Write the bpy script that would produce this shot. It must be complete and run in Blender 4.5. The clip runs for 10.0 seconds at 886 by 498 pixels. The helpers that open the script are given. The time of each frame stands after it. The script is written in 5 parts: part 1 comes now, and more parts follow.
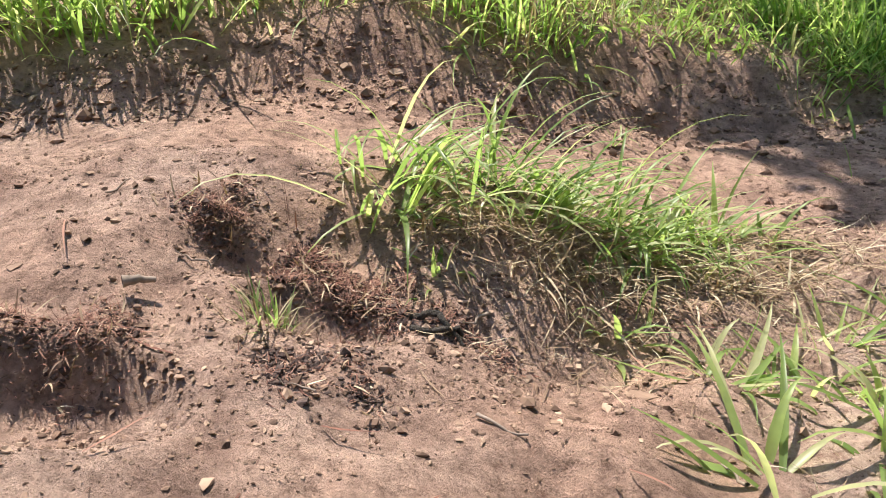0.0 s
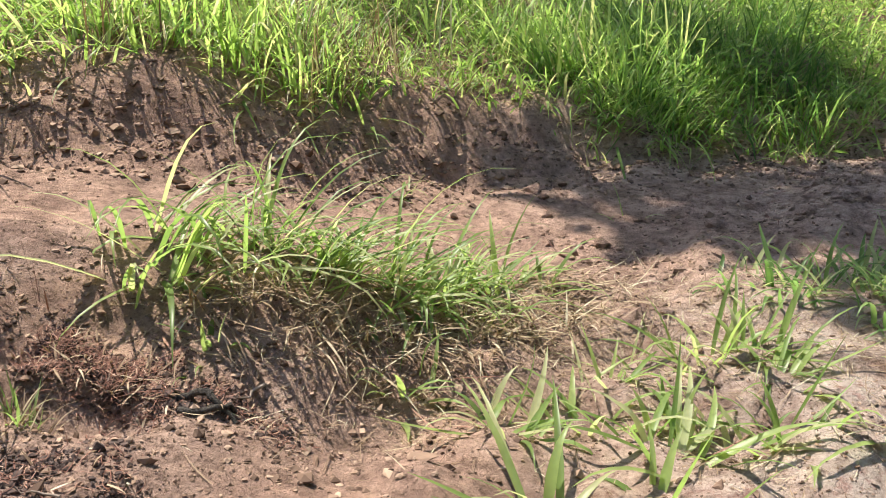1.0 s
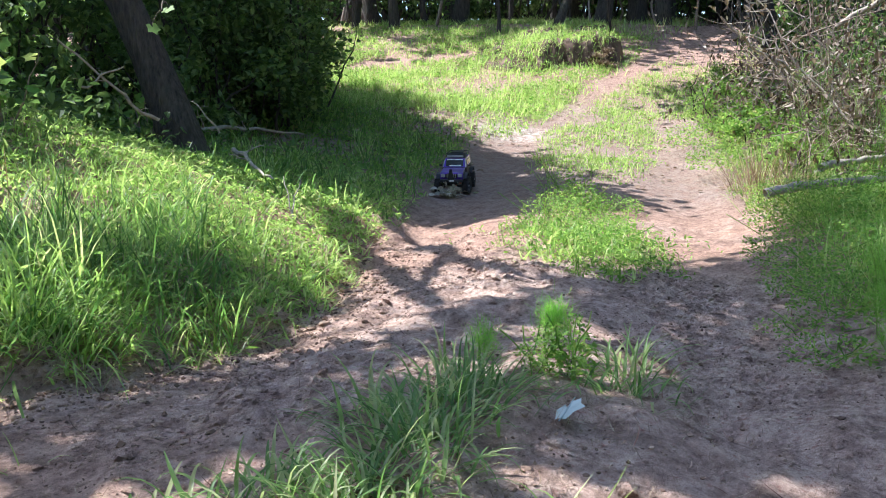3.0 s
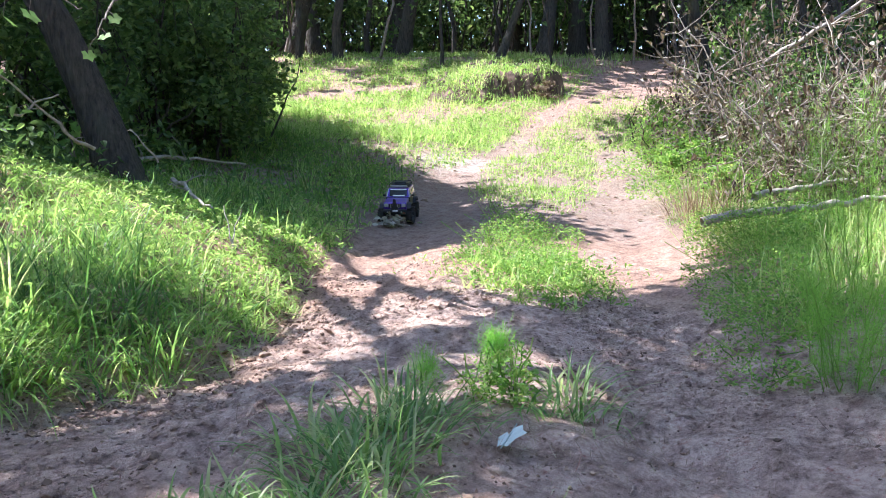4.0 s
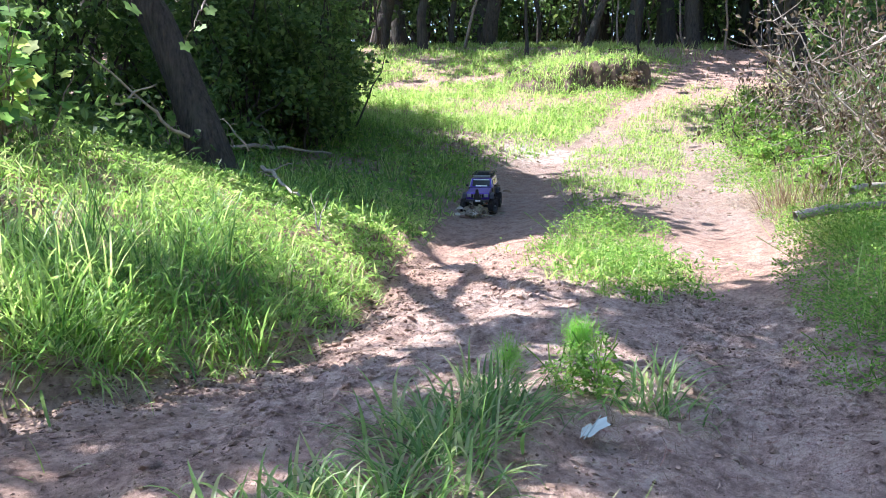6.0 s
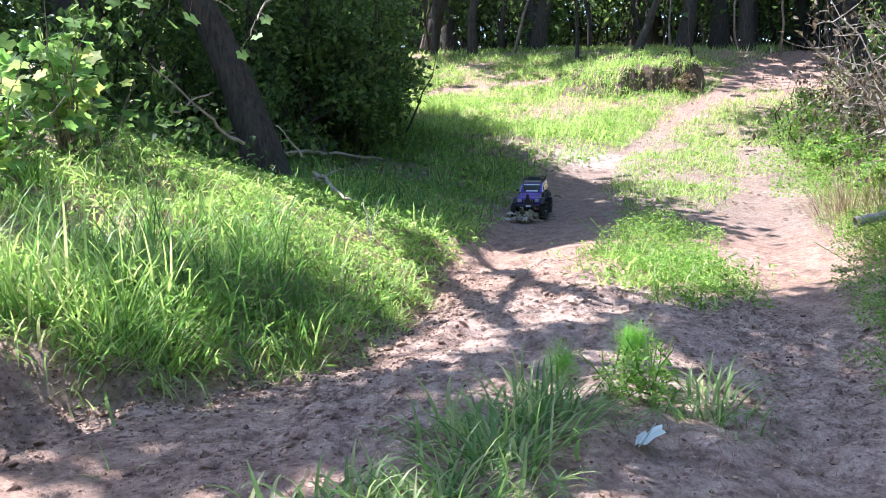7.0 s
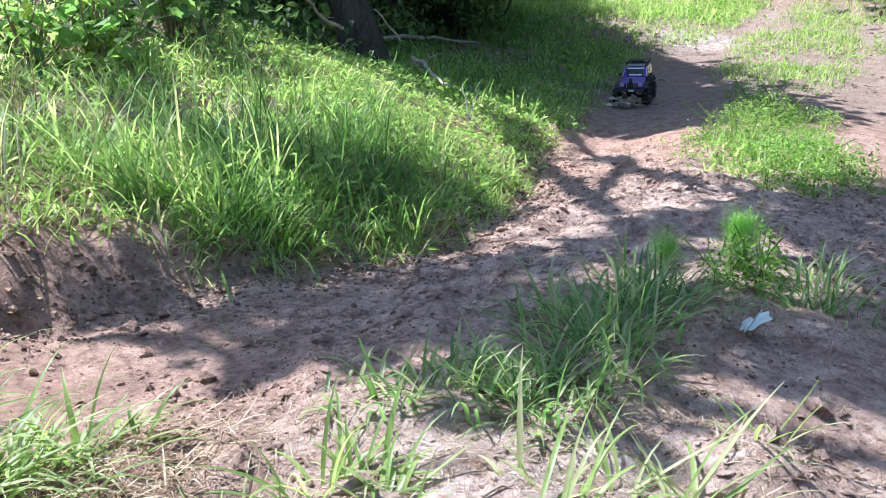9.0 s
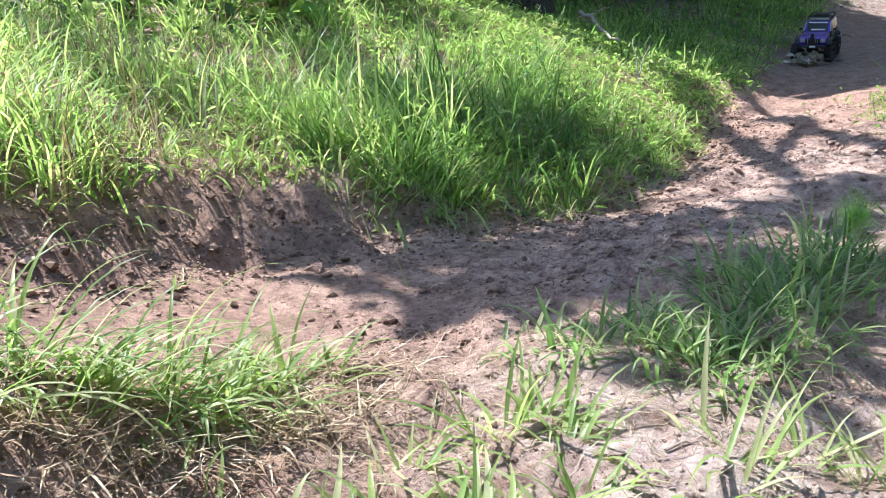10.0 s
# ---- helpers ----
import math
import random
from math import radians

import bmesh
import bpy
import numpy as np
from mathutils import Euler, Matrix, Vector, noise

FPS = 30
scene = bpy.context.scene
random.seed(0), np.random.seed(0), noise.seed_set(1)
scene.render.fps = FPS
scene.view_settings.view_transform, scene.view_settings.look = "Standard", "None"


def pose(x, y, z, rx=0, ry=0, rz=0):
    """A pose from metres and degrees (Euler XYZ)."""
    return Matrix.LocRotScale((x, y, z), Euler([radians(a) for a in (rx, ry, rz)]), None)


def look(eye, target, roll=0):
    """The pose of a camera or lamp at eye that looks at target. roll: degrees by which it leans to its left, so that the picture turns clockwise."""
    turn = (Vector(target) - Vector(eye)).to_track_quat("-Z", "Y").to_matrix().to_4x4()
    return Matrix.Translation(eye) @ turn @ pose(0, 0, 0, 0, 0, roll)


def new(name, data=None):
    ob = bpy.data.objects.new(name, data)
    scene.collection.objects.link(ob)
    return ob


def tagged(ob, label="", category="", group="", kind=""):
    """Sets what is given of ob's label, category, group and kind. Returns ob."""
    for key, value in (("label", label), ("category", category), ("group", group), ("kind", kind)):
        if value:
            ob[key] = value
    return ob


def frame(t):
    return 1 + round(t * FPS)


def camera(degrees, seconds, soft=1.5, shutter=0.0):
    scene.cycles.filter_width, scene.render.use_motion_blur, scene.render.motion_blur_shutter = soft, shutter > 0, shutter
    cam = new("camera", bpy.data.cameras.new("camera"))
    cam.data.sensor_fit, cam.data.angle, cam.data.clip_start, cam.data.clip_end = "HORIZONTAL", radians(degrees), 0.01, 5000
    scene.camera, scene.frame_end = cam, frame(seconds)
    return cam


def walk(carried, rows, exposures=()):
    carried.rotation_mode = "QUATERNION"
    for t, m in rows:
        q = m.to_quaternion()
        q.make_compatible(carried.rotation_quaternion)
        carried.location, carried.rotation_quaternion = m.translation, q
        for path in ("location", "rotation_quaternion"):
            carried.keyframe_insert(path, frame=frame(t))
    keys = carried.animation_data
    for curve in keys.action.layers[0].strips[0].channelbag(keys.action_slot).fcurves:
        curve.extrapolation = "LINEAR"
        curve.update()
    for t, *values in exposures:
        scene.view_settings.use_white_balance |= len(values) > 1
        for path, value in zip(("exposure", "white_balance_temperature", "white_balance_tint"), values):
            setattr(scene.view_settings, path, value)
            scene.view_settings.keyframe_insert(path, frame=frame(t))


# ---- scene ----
cam = camera(55.6, 10.0, soft=1.0)
PATH = [
    (0, (0.513, 0.18, 0.514), (0.299, 1.995, -0.298), -2.9),
    (0.5, (0.536, 0.188, 0.513), (0.508, 2.025, -0.276), -2.0),
    (1, (0.56, 0.203, 0.521), (0.778, 2.053, -0.206), -1.6),
    (1.5, (0.602, 0.209, 0.539), (1.092, 2.041, -0.097), -1.9),
    (2, (0.63, 0.218, 0.55), (1.439, 1.966, 0.012), -1.6),
    (2.5, (0.651, 0.219, 0.556), (1.778, 1.814, 0.126), -1.0),
    (3, (0.67, 0.236, 0.555), (2.047, 1.652, 0.238), -0.5),
    (3.2, (0.672, 0.235, 0.557), (2.099, 1.606, 0.266), -0.4),
    (4.3, (0.684, 0.234, 0.542), (2.159, 1.565, 0.304), -0.4),
    (4.5, (0.685, 0.235, 0.541), (2.146, 1.579, 0.305), -0.4),
    (5, (0.679, 0.234, 0.54), (2.097, 1.623, 0.293), -0.2),
    (5.5, (0.674, 0.238, 0.541), (2.051, 1.663, 0.278), 0.0),
    (7, (0.657, 0.237, 0.545), (1.908, 1.776, 0.291), -0.3),
    (7.5, (0.646, 0.24, 0.548), (1.851, 1.814, 0.282), -0.4),
    (8, (0.641, 0.241, 0.546), (1.809, 1.834, 0.238), -0.8),
    (8.5, (0.642, 0.241, 0.541), (1.757, 1.849, 0.13), -1.1),
    (9, (0.64, 0.24, 0.537), (1.677, 1.873, 0.026), -1.2),
    (9.5, (0.619, 0.239, 0.536), (1.538, 1.922, -0.032), -1.4),
    (10, (0.581, 0.24, 0.54), (1.293, 2.009, -0.061), -1.7),
]
walk(cam, [(t, look(eye, target, roll)) for t, eye, target, roll in PATH],
     [(0, 0.92, 6550, 14), (0.5, 0.88, 6550, 13), (1.5, 0.83, 6600, 12), (2.5, 0.97, 5950, 12), (3.2, 1.32, 5600, 15), (4.5, 1.55, 5550, 17), (7.5, 1.54, 5550, 17), (8.6, 1.28, 5300, 15), (10, 1.23, 5600, 15)])

# ---- light: high sun ahead of the first view, behind the trees on the bank
SUN = Vector((-0.48, 0.88, 1.7)).normalized()
world = bpy.data.worlds.new("world")
scene.world = world
world.use_nodes = True
wn = world.node_tree.nodes
sky = wn.new("ShaderNodeTexSky")
sky.sky_type = "NISHITA"
sky.sun_disc = False
sky.sun_elevation = math.asin(SUN.z)
sky.sun_rotation = math.atan2(SUN.x, SUN.y)
wn["Background"].inputs[1].default_value = 0.15
world.node_tree.links.new(sky.outputs[0], wn["Background"].inputs[0])
sun = new("sun", bpy.data.lights.new("sun", "SUN"))
sun.data.energy = 5.0
sun.data.angle = radians(0.53)
sun.data.color = (1.0, 0.95, 0.86)
sun.matrix_world = look(SUN * 30, (0, 0, 0))

# ---- materials
def ramp(nt, fac, stops):
    r = nt.nodes.new("ShaderNodeValToRGB")
    while len(r.color_ramp.elements) < len(stops):
        r.color_ramp.elements.new(0.5)
    for e, (p, c) in zip(r.color_ramp.elements, stops):
        e.position, e.color = p, (*c, 1)
    nt.links.new(fac, r.inputs[0])
    return r.outputs[0]


def noise_tex(nt, scale, detail=4.0, rough=0.6, coord="Object", distortion=0.0):
    n = nt.nodes.new("ShaderNodeTexNoise")
    n.inputs["Scale"].default_value, n.inputs["Detail"].default_value = scale, detail
    n.inputs["Roughness"].default_value, n.inputs["Distortion"].default_value = rough, distortion
    c = nt.nodes.new("ShaderNodeTexCoord")
    nt.links.new(c.outputs[coord], n.inputs["Vector"])
    return n.outputs["Fac"]


def mix(nt, fac, a, b, mode="MIX"):
    m = nt.nodes.new("ShaderNodeMix")
    m.data_type, m.blend_type = "RGBA", mode
    for sock, v in ((m.inputs[0], fac), (m.inputs[6], a), (m.inputs[7], b)):
        if isinstance(v, (int, float)):
            sock.default_value = v
        elif isinstance(v, tuple):
            sock.default_value = (*v, 1)
        else:
            nt.links.new(v, sock)
    return m.outputs[2]


def bump(nt, heights, bsdf):
    normal = None
    for h, strength, dist in heights:
        b = nt.nodes.new("ShaderNodeBump")
        b.inputs["Strength"].default_value, b.inputs["Distance"].default_value = strength, dist
        nt.links.new(h, b.inputs["Height"])
        if normal:
            nt.links.new(normal, b.inputs["Normal"])
        normal = b.outputs[0]
    nt.links.new(normal, bsdf.inputs["Normal"])


def blank(name, rough=0.6, metal=0.0):
    m = bpy.data.materials.new(name)
    m.use_nodes = True
    nt = m.node_tree
    b = nt.nodes["Principled BSDF"]
    b.inputs["Roughness"].default_value, b.inputs["Metallic"].default_value = rough, metal
    return m, nt, b


def plain(name, colour, rough=0.5, metal=0.0, vary=0.15, scale=60, relief=0.0):
    m, nt, b = blank(name, rough, metal)
    n = noise_tex(nt, scale)
    dark = tuple(c * (1 - vary) for c in colour)
    light = tuple(min(1, c * (1 + vary)) for c in colour)
    nt.links.new(ramp(nt, n, [(0.3, dark), (0.7, light)]), b.inputs["Base Color"])
    if relief:
        bump(nt, [(n, 0.5, relief)], b)
    return m


def foliage(name, stops, rough=0.55, through_light=0.6, streak=0.0):
    """Leaves and blades: each island its own tone, light passes through."""
    m, nt, b = blank(name, rough)
    g = nt.nodes.new("ShaderNodeNewGeometry")
    col = ramp(nt, g.outputs["Random Per Island"], stops)
    n = noise_tex(nt, 35, 3)
    col = mix(nt, 0.35, col, ramp(nt, n, [(0.3, (0.35, 0.35, 0.3)), (0.7, (0.85, 0.9, 0.75))]), "OVERLAY")
    nt.links.new(col, b.inputs["Base Color"])
    b.inputs["Specular IOR Level"].default_value = 0.35
    t = nt.nodes.new("ShaderNodeBsdfTranslucent")
    warm = mix(nt, 1.0, col, (1.15, 1.2, 0.85), "MULTIPLY")
    nt.links.new(warm, t.inputs[0])
    s = nt.nodes.new("ShaderNodeMixShader")
    s.inputs[0].default_value = through_light
    nt.links.new(b.outputs[0], s.inputs[1])
    nt.links.new(t.outputs[0], s.inputs[2])
    nt.links.new(s.outputs[0], nt.nodes["Material Output"].inputs[0])
    return m


def soil_material():
    m, nt, b = blank("sandy_soil", 0.92)
    big = noise_tex(nt, 1.1, 4, 0.6, distortion=0.4)
    mid = noise_tex(nt, 13, 9, 0.74)
    fine = noise_tex(nt, 55, 8, 0.75)
    grit = noise_tex(nt, 260, 4, 0.75)
    col = ramp(nt, big, [(0.30, (0.39, 0.235, 0.165)), (0.48, (0.50, 0.315, 0.225)), (0.66, (0.48, 0.345, 0.27))])
    # paler, greyer dry sand towards the open side of the track
    tc = nt.nodes.new("ShaderNodeTexCoord")
    near = nt.nodes.new("ShaderNodeVectorMath")
    near.operation = "DISTANCE"
    near.inputs[1].default_value = (2.4, 1.2, 0.0)
    nt.links.new(tc.outputs["Object"], near.inputs[0])
    add = nt.nodes.new("ShaderNodeMath")
    add.operation = "MULTIPLY_ADD"
    nt.links.new(noise_tex(nt, 3, 5, 0.65), add.inputs[0])
    add.inputs[1].default_value = 0.6
    nt.links.new(near.outputs["Value"], add.inputs[2])
    third = nt.nodes.new("ShaderNodeMath")
    third.operation = "MULTIPLY"
    third.inputs[1].default_value = 0.33
    nt.links.new(add.outputs[0], third.inputs[0])
    col = mix(nt, ramp(nt, third.outputs[0], [(0.38, (0.78, 0.78, 0.78)), (0.68, (0.12, 0.12, 0.12))]), col, (0.66, 0.49, 0.39))
    heap = nt.nodes.new("ShaderNodeVectorMath")
    heap.operation = "DISTANCE"
    heap.inputs[1].default_value = (1.15, 0.88, 0.03)
    nt.links.new(tc.outputs["Object"], heap.inputs[0])
    col = mix(nt, ramp(nt, heap.outputs["Value"], [(0.15, (0.6, 0.6, 0.6)), (0.5, (0, 0, 0))]), col, (0.64, 0.545, 0.47))
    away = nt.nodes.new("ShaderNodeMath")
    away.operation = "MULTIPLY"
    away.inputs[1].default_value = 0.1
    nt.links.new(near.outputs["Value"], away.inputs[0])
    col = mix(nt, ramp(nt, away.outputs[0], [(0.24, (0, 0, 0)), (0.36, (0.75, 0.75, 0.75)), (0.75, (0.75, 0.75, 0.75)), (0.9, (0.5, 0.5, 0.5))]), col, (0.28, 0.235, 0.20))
    col = mix(nt, ramp(nt, away.outputs[0], [(0.84, (0, 0, 0)), (0.98, (0.8, 0.8, 0.8))]), col, (0.42, 0.275, 0.215))
    # pale sand patch on the far rut, its sunlit brightness painted in
    dist = nt.nodes.new("ShaderNodeVectorMath")
    dist.operation = "DISTANCE"
    dist.inputs[1].default_value = (7.15, 5.85, 0.35)
    nt.links.new(tc.outputs["Object"], dist.inputs[0])
    col = mix(nt, ramp(nt, dist.outputs["Value"], [(0.22, (0.9, 0.9, 0.9)), (0.5, (0, 0, 0))]), col, (0.55, 0.48, 0.42))
    # dark soil blotches plus crevice shade painted into the relief's low spots
    col = mix(nt, ramp(nt, mid, [(0.34, (0.95, 0.95, 0.95)), (0.46, (0.5, 0.5, 0.5)), (0.56, (0, 0, 0))]), col, (0.25, 0.155, 0.115))
    col = mix(nt, 0.72, col, ramp(nt, fine, [(0.34, (0.14, 0.12, 0.11)), (0.48, (0.5, 0.5, 0.5)), (0.68, (0.78, 0.77, 0.76))]), "OVERLAY")
    col = mix(nt, ramp(nt, grit, [(0.64, (0, 0, 0)), (0.74, (0.75, 0.75, 0.75))]), col, (0.13, 0.085, 0.065))
    nt.links.new(col, b.inputs["Base Color"])
    b.inputs["Specular IOR Level"].default_value = 0.2
    bump(nt, [(mid, 1.0, 0.024), (fine, 1.0, 0.014), (grit, 0.5, 0.004)], b)
    return m


SOIL = soil_material()
def bark_material(name, dark, light, scale):
    m, nt, b = blank(name, 0.9)
    c = nt.nodes.new("ShaderNodeTexCoord")
    mp = nt.nodes.new("ShaderNodeMapping")
    mp.inputs["Scale"].default_value = (1, 1, 0.16)
    nt.links.new(c.outputs["Object"], mp.inputs[0])
    n = nt.nodes.new("ShaderNodeTexNoise")
    n.inputs["Scale"].default_value, n.inputs["Detail"].default_value, n.inputs["Roughness"].default_value = scale, 7, 0.7
    nt.links.new(mp.outputs[0], n.inputs["Vector"])
    patch = noise_tex(nt, 3, 4)
    col = ramp(nt, n.outputs["Fac"], [(0.35, dark), (0.65, light)])
    col = mix(nt, ramp(nt, patch, [(0.5, (0, 0, 0)), (0.7, (0.6, 0.6, 0.6))]), col, (0.09, 0.10, 0.06))
    nt.links.new(col, b.inputs["Base Color"])
    bump(nt, [(n.outputs["Fac"], 1.0, 0.03)], b)
    return m


BARK = bark_material("bark", (0.022, 0.019, 0.016), (0.105, 0.086, 0.064), 55)
PALE_BARK = plain("pale_bark", (0.34, 0.29, 0.23), 0.85, 0, 0.4, 40, 0.006)
DEAD_WOOD = plain("dead_wood", (0.27, 0.21, 0.16), 0.9, 0, 0.5, 50, 0.004)
GRASS = foliage("grass_blade", [(0.0, (0.24, 0.36, 0.10)), (0.45, (0.40, 0.54, 0.185)), (0.84, (0.55, 0.66, 0.28)), (0.94, (0.60, 0.59, 0.34)), (1.0, (0.60, 0.52, 0.35))], 0.42)
# darker blade tone, also used to paint shade on slope and bank end
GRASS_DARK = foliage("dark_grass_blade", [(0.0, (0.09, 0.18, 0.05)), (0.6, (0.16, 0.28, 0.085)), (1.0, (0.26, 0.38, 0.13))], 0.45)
CLUMP = foliage("shaded_clump_blade", [(0.0, (0.12, 0.20, 0.07)), (0.5, (0.22, 0.33, 0.12)), (0.85, (0.34, 0.44, 0.20)), (1.0, (0.45, 0.42, 0.28))], 0.58)
TUFT = foliage("tuft_blade", [(0.0, (0.16, 0.23, 0.08)), (0.5, (0.26, 0.35, 0.14)), (0.8, (0.38, 0.45, 0.22)), (0.88, (0.54, 0.50, 0.32)), (1.0, (0.52, 0.42, 0.28))], 0.5)
HERB = foliage("herb_leaf", [(0.0, (0.14, 0.26, 0.06)), (0.5, (0.24, 0.38, 0.10)), (0.9, (0.38, 0.50, 0.15)), (1.0, (0.45, 0.40, 0.2))])
FENNEL = foliage("feathery_leaf", [(0.0, (0.2, 0.40, 0.07)), (1.0, (0.36, 0.58, 0.12))])
LEAF = foliage("tree_leaf", [(0.0, (0.06, 0.105, 0.04)), (0.6, (0.125, 0.20, 0.07)), (1.0, (0.27, 0.36, 0.14))], 0.36)
# darkened copy of the tree leaf, painting in the shade of the wood
DIMMED_LEAF = foliage("dimmed_far_leaf", [(0.0, (0.035, 0.055, 0.022)), (0.7, (0.085, 0.13, 0.045)), (1.0, (0.28, 0.34, 0.13))], 0.4, 0.5)
MAPLE = foliage("maple_leaf", [(0.0, (0.17, 0.32, 0.10)), (0.6, (0.33, 0.47, 0.17)), (1.0, (0.60, 0.62, 0.25))])
STRAW = foliage("dry_straw", [(0.0, (0.15, 0.095, 0.065)), (0.5, (0.30, 0.205, 0.135)), (0.85, (0.47, 0.37, 0.26)), (1.0, (0.62, 0.54, 0.41))], 0.8, 0.2)
ROOT = foliage("dry_root", [(0.0, (0.07, 0.032, 0.025)), (0.6, (0.2, 0.09, 0.065)), (0.9, (0.36, 0.2, 0.15)), (1.0, (0.5, 0.36, 0.28))], 0.9, 0.1)
BLEACHED = foliage("bleached_leaf", [(0.0, (0.22, 0.19, 0.15)), (0.6, (0.42, 0.38, 0.33)), (1.0, (0.62, 0.58, 0.52))], 0.7, 0.2)
LITTER = foliage("dry_leaf", [(0.0, (0.13, 0.085, 0.06)), (0.6, (0.25, 0.175, 0.13)), (1.0, (0.40, 0.31, 0.25))], 0.8, 0.25)


# ---- the lie of the land
def smooth(e0, e1, v):
    k = np.clip((v - e0) / (e1 - e0), 0, 1)
    return k * k * (3 - 2 * k)


def hill(x, y, cx, cy, r, h, stretch=1.0, turn=0.0):
    c, s = math.cos(turn), math.sin(turn)
    a, b = (x - cx) * c + (y - cy) * s, -(x - cx) * s + (y - cy) * c
    return h * np.exp(-(a * a / (stretch * stretch) + b * b) / (r * r))


def along(x, y, line):
    """Distance from a line, which side (left is positive) and the share of the way along."""
    best = np.full(np.shape(x), 1e9)
    side = np.zeros(np.shape(x))
    way = np.zeros(np.shape(x))
    n = len(line) - 1
    for i in range(n):
        (ax, ay), (bx, by) = line[i][:2], line[i + 1][:2]
        dx, dy = bx - ax, by - ay
        k = np.clip(((x - ax) * dx + (y - ay) * dy) / (dx * dx + dy * dy), 0, 1)
        px, py = x - ax - k * dx, y - ay - k * dy
        d = np.hypot(px, py)
        near = d < best
        best = np.where(near, d, best)
        side = np.where(near, np.where(dx * py - dy * px >= 0, 1.0, -1.0), side)
        way = np.where(near, i + k, way)
    return best, side, way


RUT = [(-4, 0.9), (-1.2, 1.32), (0.1, 1.5), (0.95, 1.68), (1.55, 2.0), (2.1, 2.2), (2.7, 2.62), (3.85, 3.5), (6.5, 5.3), (8.9, 6.35), (11.0, 6.8)]
RUT_R = [(0.9, 0.2), (2.0, 0.75), (2.75, 1.25), (4.5, 2.35), (6.9, 3.9), (9.2, 5.6)]
LIP = [(-5, 1.1), (-0.6, 1.56), (0.07, 1.81), (0.4, 1.87), (0.77, 2.09), (1.34, 2.19), (1.71, 2.21), (2.15, 2.47), (2.95, 3.12), (3.58, 3.65), (5.1, 4.77), (6.22, 5.63), (8.69, 6.7), (11.0, 7.4), (15, 8.4)]
VERGE = [(1.6, -1.0), (2.35, 0.6), (2.95, 1.1), (4.45, 1.9), (6.0, 2.95), (8.1, 4.2), (9.6, 5.15), (12.5, 6.2), (20, 7.4)]


def base_height(x, y):
    s = (x - 0.6) * 0.8 + (y - 0.2) * 0.6
    z = np.interp(s, [4.0, 5.0, 7.75, 8.6, 10.2, 13.0, 15.0, 22.0, 60.0], [0.0, 0.03, 0.22, 0.36, 0.62, 1.35, 1.95, 2.7, 4.5])
    return z + 0.2 * smooth(0.9, 0.0, x) * smooth(4.5, 2.0, y)


def ground(x, y):
    x, y = np.asarray(x, float), np.asarray(y, float)
    z = base_height(x, y)
    d, _, w = along(x, y, RUT)
    z = z - np.interp(w, [0, 2, 3, 4, 5, 6, 7, 8, 10], [0.05, 0.03, 0.015, 0.04, 0.05, 0.05, 0.04, 0.03, 0.0]) * np.exp(-(d / 0.24) ** 2)
    z = z + 0.014 * np.exp(-((d - 0.42) / 0.16) ** 2) * smooth(8, 6, w)
    d, _, w = along(x, y, RUT_R)
    z = z - 0.06 * np.exp(-(d / 0.26) ** 2)
    d, side, w = along(x, y, LIP)
    inside = np.where(side > 0, d, 0.0)
    step = np.interp(w, [0, 3, 4, 5, 6, 7, 8, 14], [0.10, 0.10, 0.10, 0.05, 0.03, 0.02, 0.03, 0.04])
    far = (x - 0.6) * 0.8 + (y - 0.2) * 0.6
    slope = np.interp(w, [0, 3, 6, 8, 10, 14], [0.14, 0.24, 0.36, 0.45, 0.2, 0.15])
    z = z + step * smooth(-np.interp(w, [2, 3, 4, 6, 7], [0.22, 0.20, 0.14, 0.11, 0.13]), 0.015, np.where(side > 0, d, -d)) + slope * 3.0 * (1 - np.exp(-inside / 3.0)) * np.interp(far, [7.5, 11.5], [1.0, 0.3])
    d, side, w = along(x, y, VERGE)
    z = z + np.where(side < 0, 0.22 * (1 - np.exp(-d / 1.2)), 0.0) * smooth(0.0, 1.0, w)
    z = z + hill(x, y, 0.42, 1.18, 0.16, 0.05, 1.6, 0.3) + hill(x, y, 1.75, 1.25, 0.3, 0.03, 1.5, 0.6)
    z = z + hill(x, y, 3.5, 2.7, 0.3, 0.04, 2.2, 0.6) - hill(x, y, 0.28, 1.0, 0.07, 0.03, 1.3)
    z = z + hill(x, y, 0.98, 0.93, 0.22, 0.045, 1.5, 0.5)
    # hollows dug out beside the root mats
    for hx, hy, hr, hd in ((0.145, 0.69, 0.062, 0.06), (0.325, 0.875, 0.04, 0.03), (0.215, 0.94, 0.034, 0.026)):
        z = z - hd * np.exp(-((((x - hx) / 1.5) ** 2 + (y - hy) ** 2) / hr ** 2) ** 2.5)
    return z + mound(x, y)


def mound(x, y):
    """The ridge of earth, cut off steeply where the track climbs into the wood."""
    u, v = (x - 10.75) * 0.70 - (y - 7.55) * 0.715, (x - 10.75) * 0.715 + (y - 7.55) * 0.70
    edge = 0.07 * np.sin(7 * v) + 0.05 * np.sin(17 * v + 1) + 0.03 * np.sin(31 * v)
    front = 0.08 * np.sin(4 * u + 1) + 0.05 * np.sin(11 * u) + 0.03 * np.sin(27 * u)
    k = smooth(-1.0, -0.45, u)
    low, high = -0.8 + 0.48 * k + front, -0.1 - 0.1 * k + front
    return 0.33 * smooth(-1.9, -0.4, u) * smooth(0.42 + edge, 0.32 + edge, u) * smooth(low, high, v) * smooth(1.7, 0.7, v)


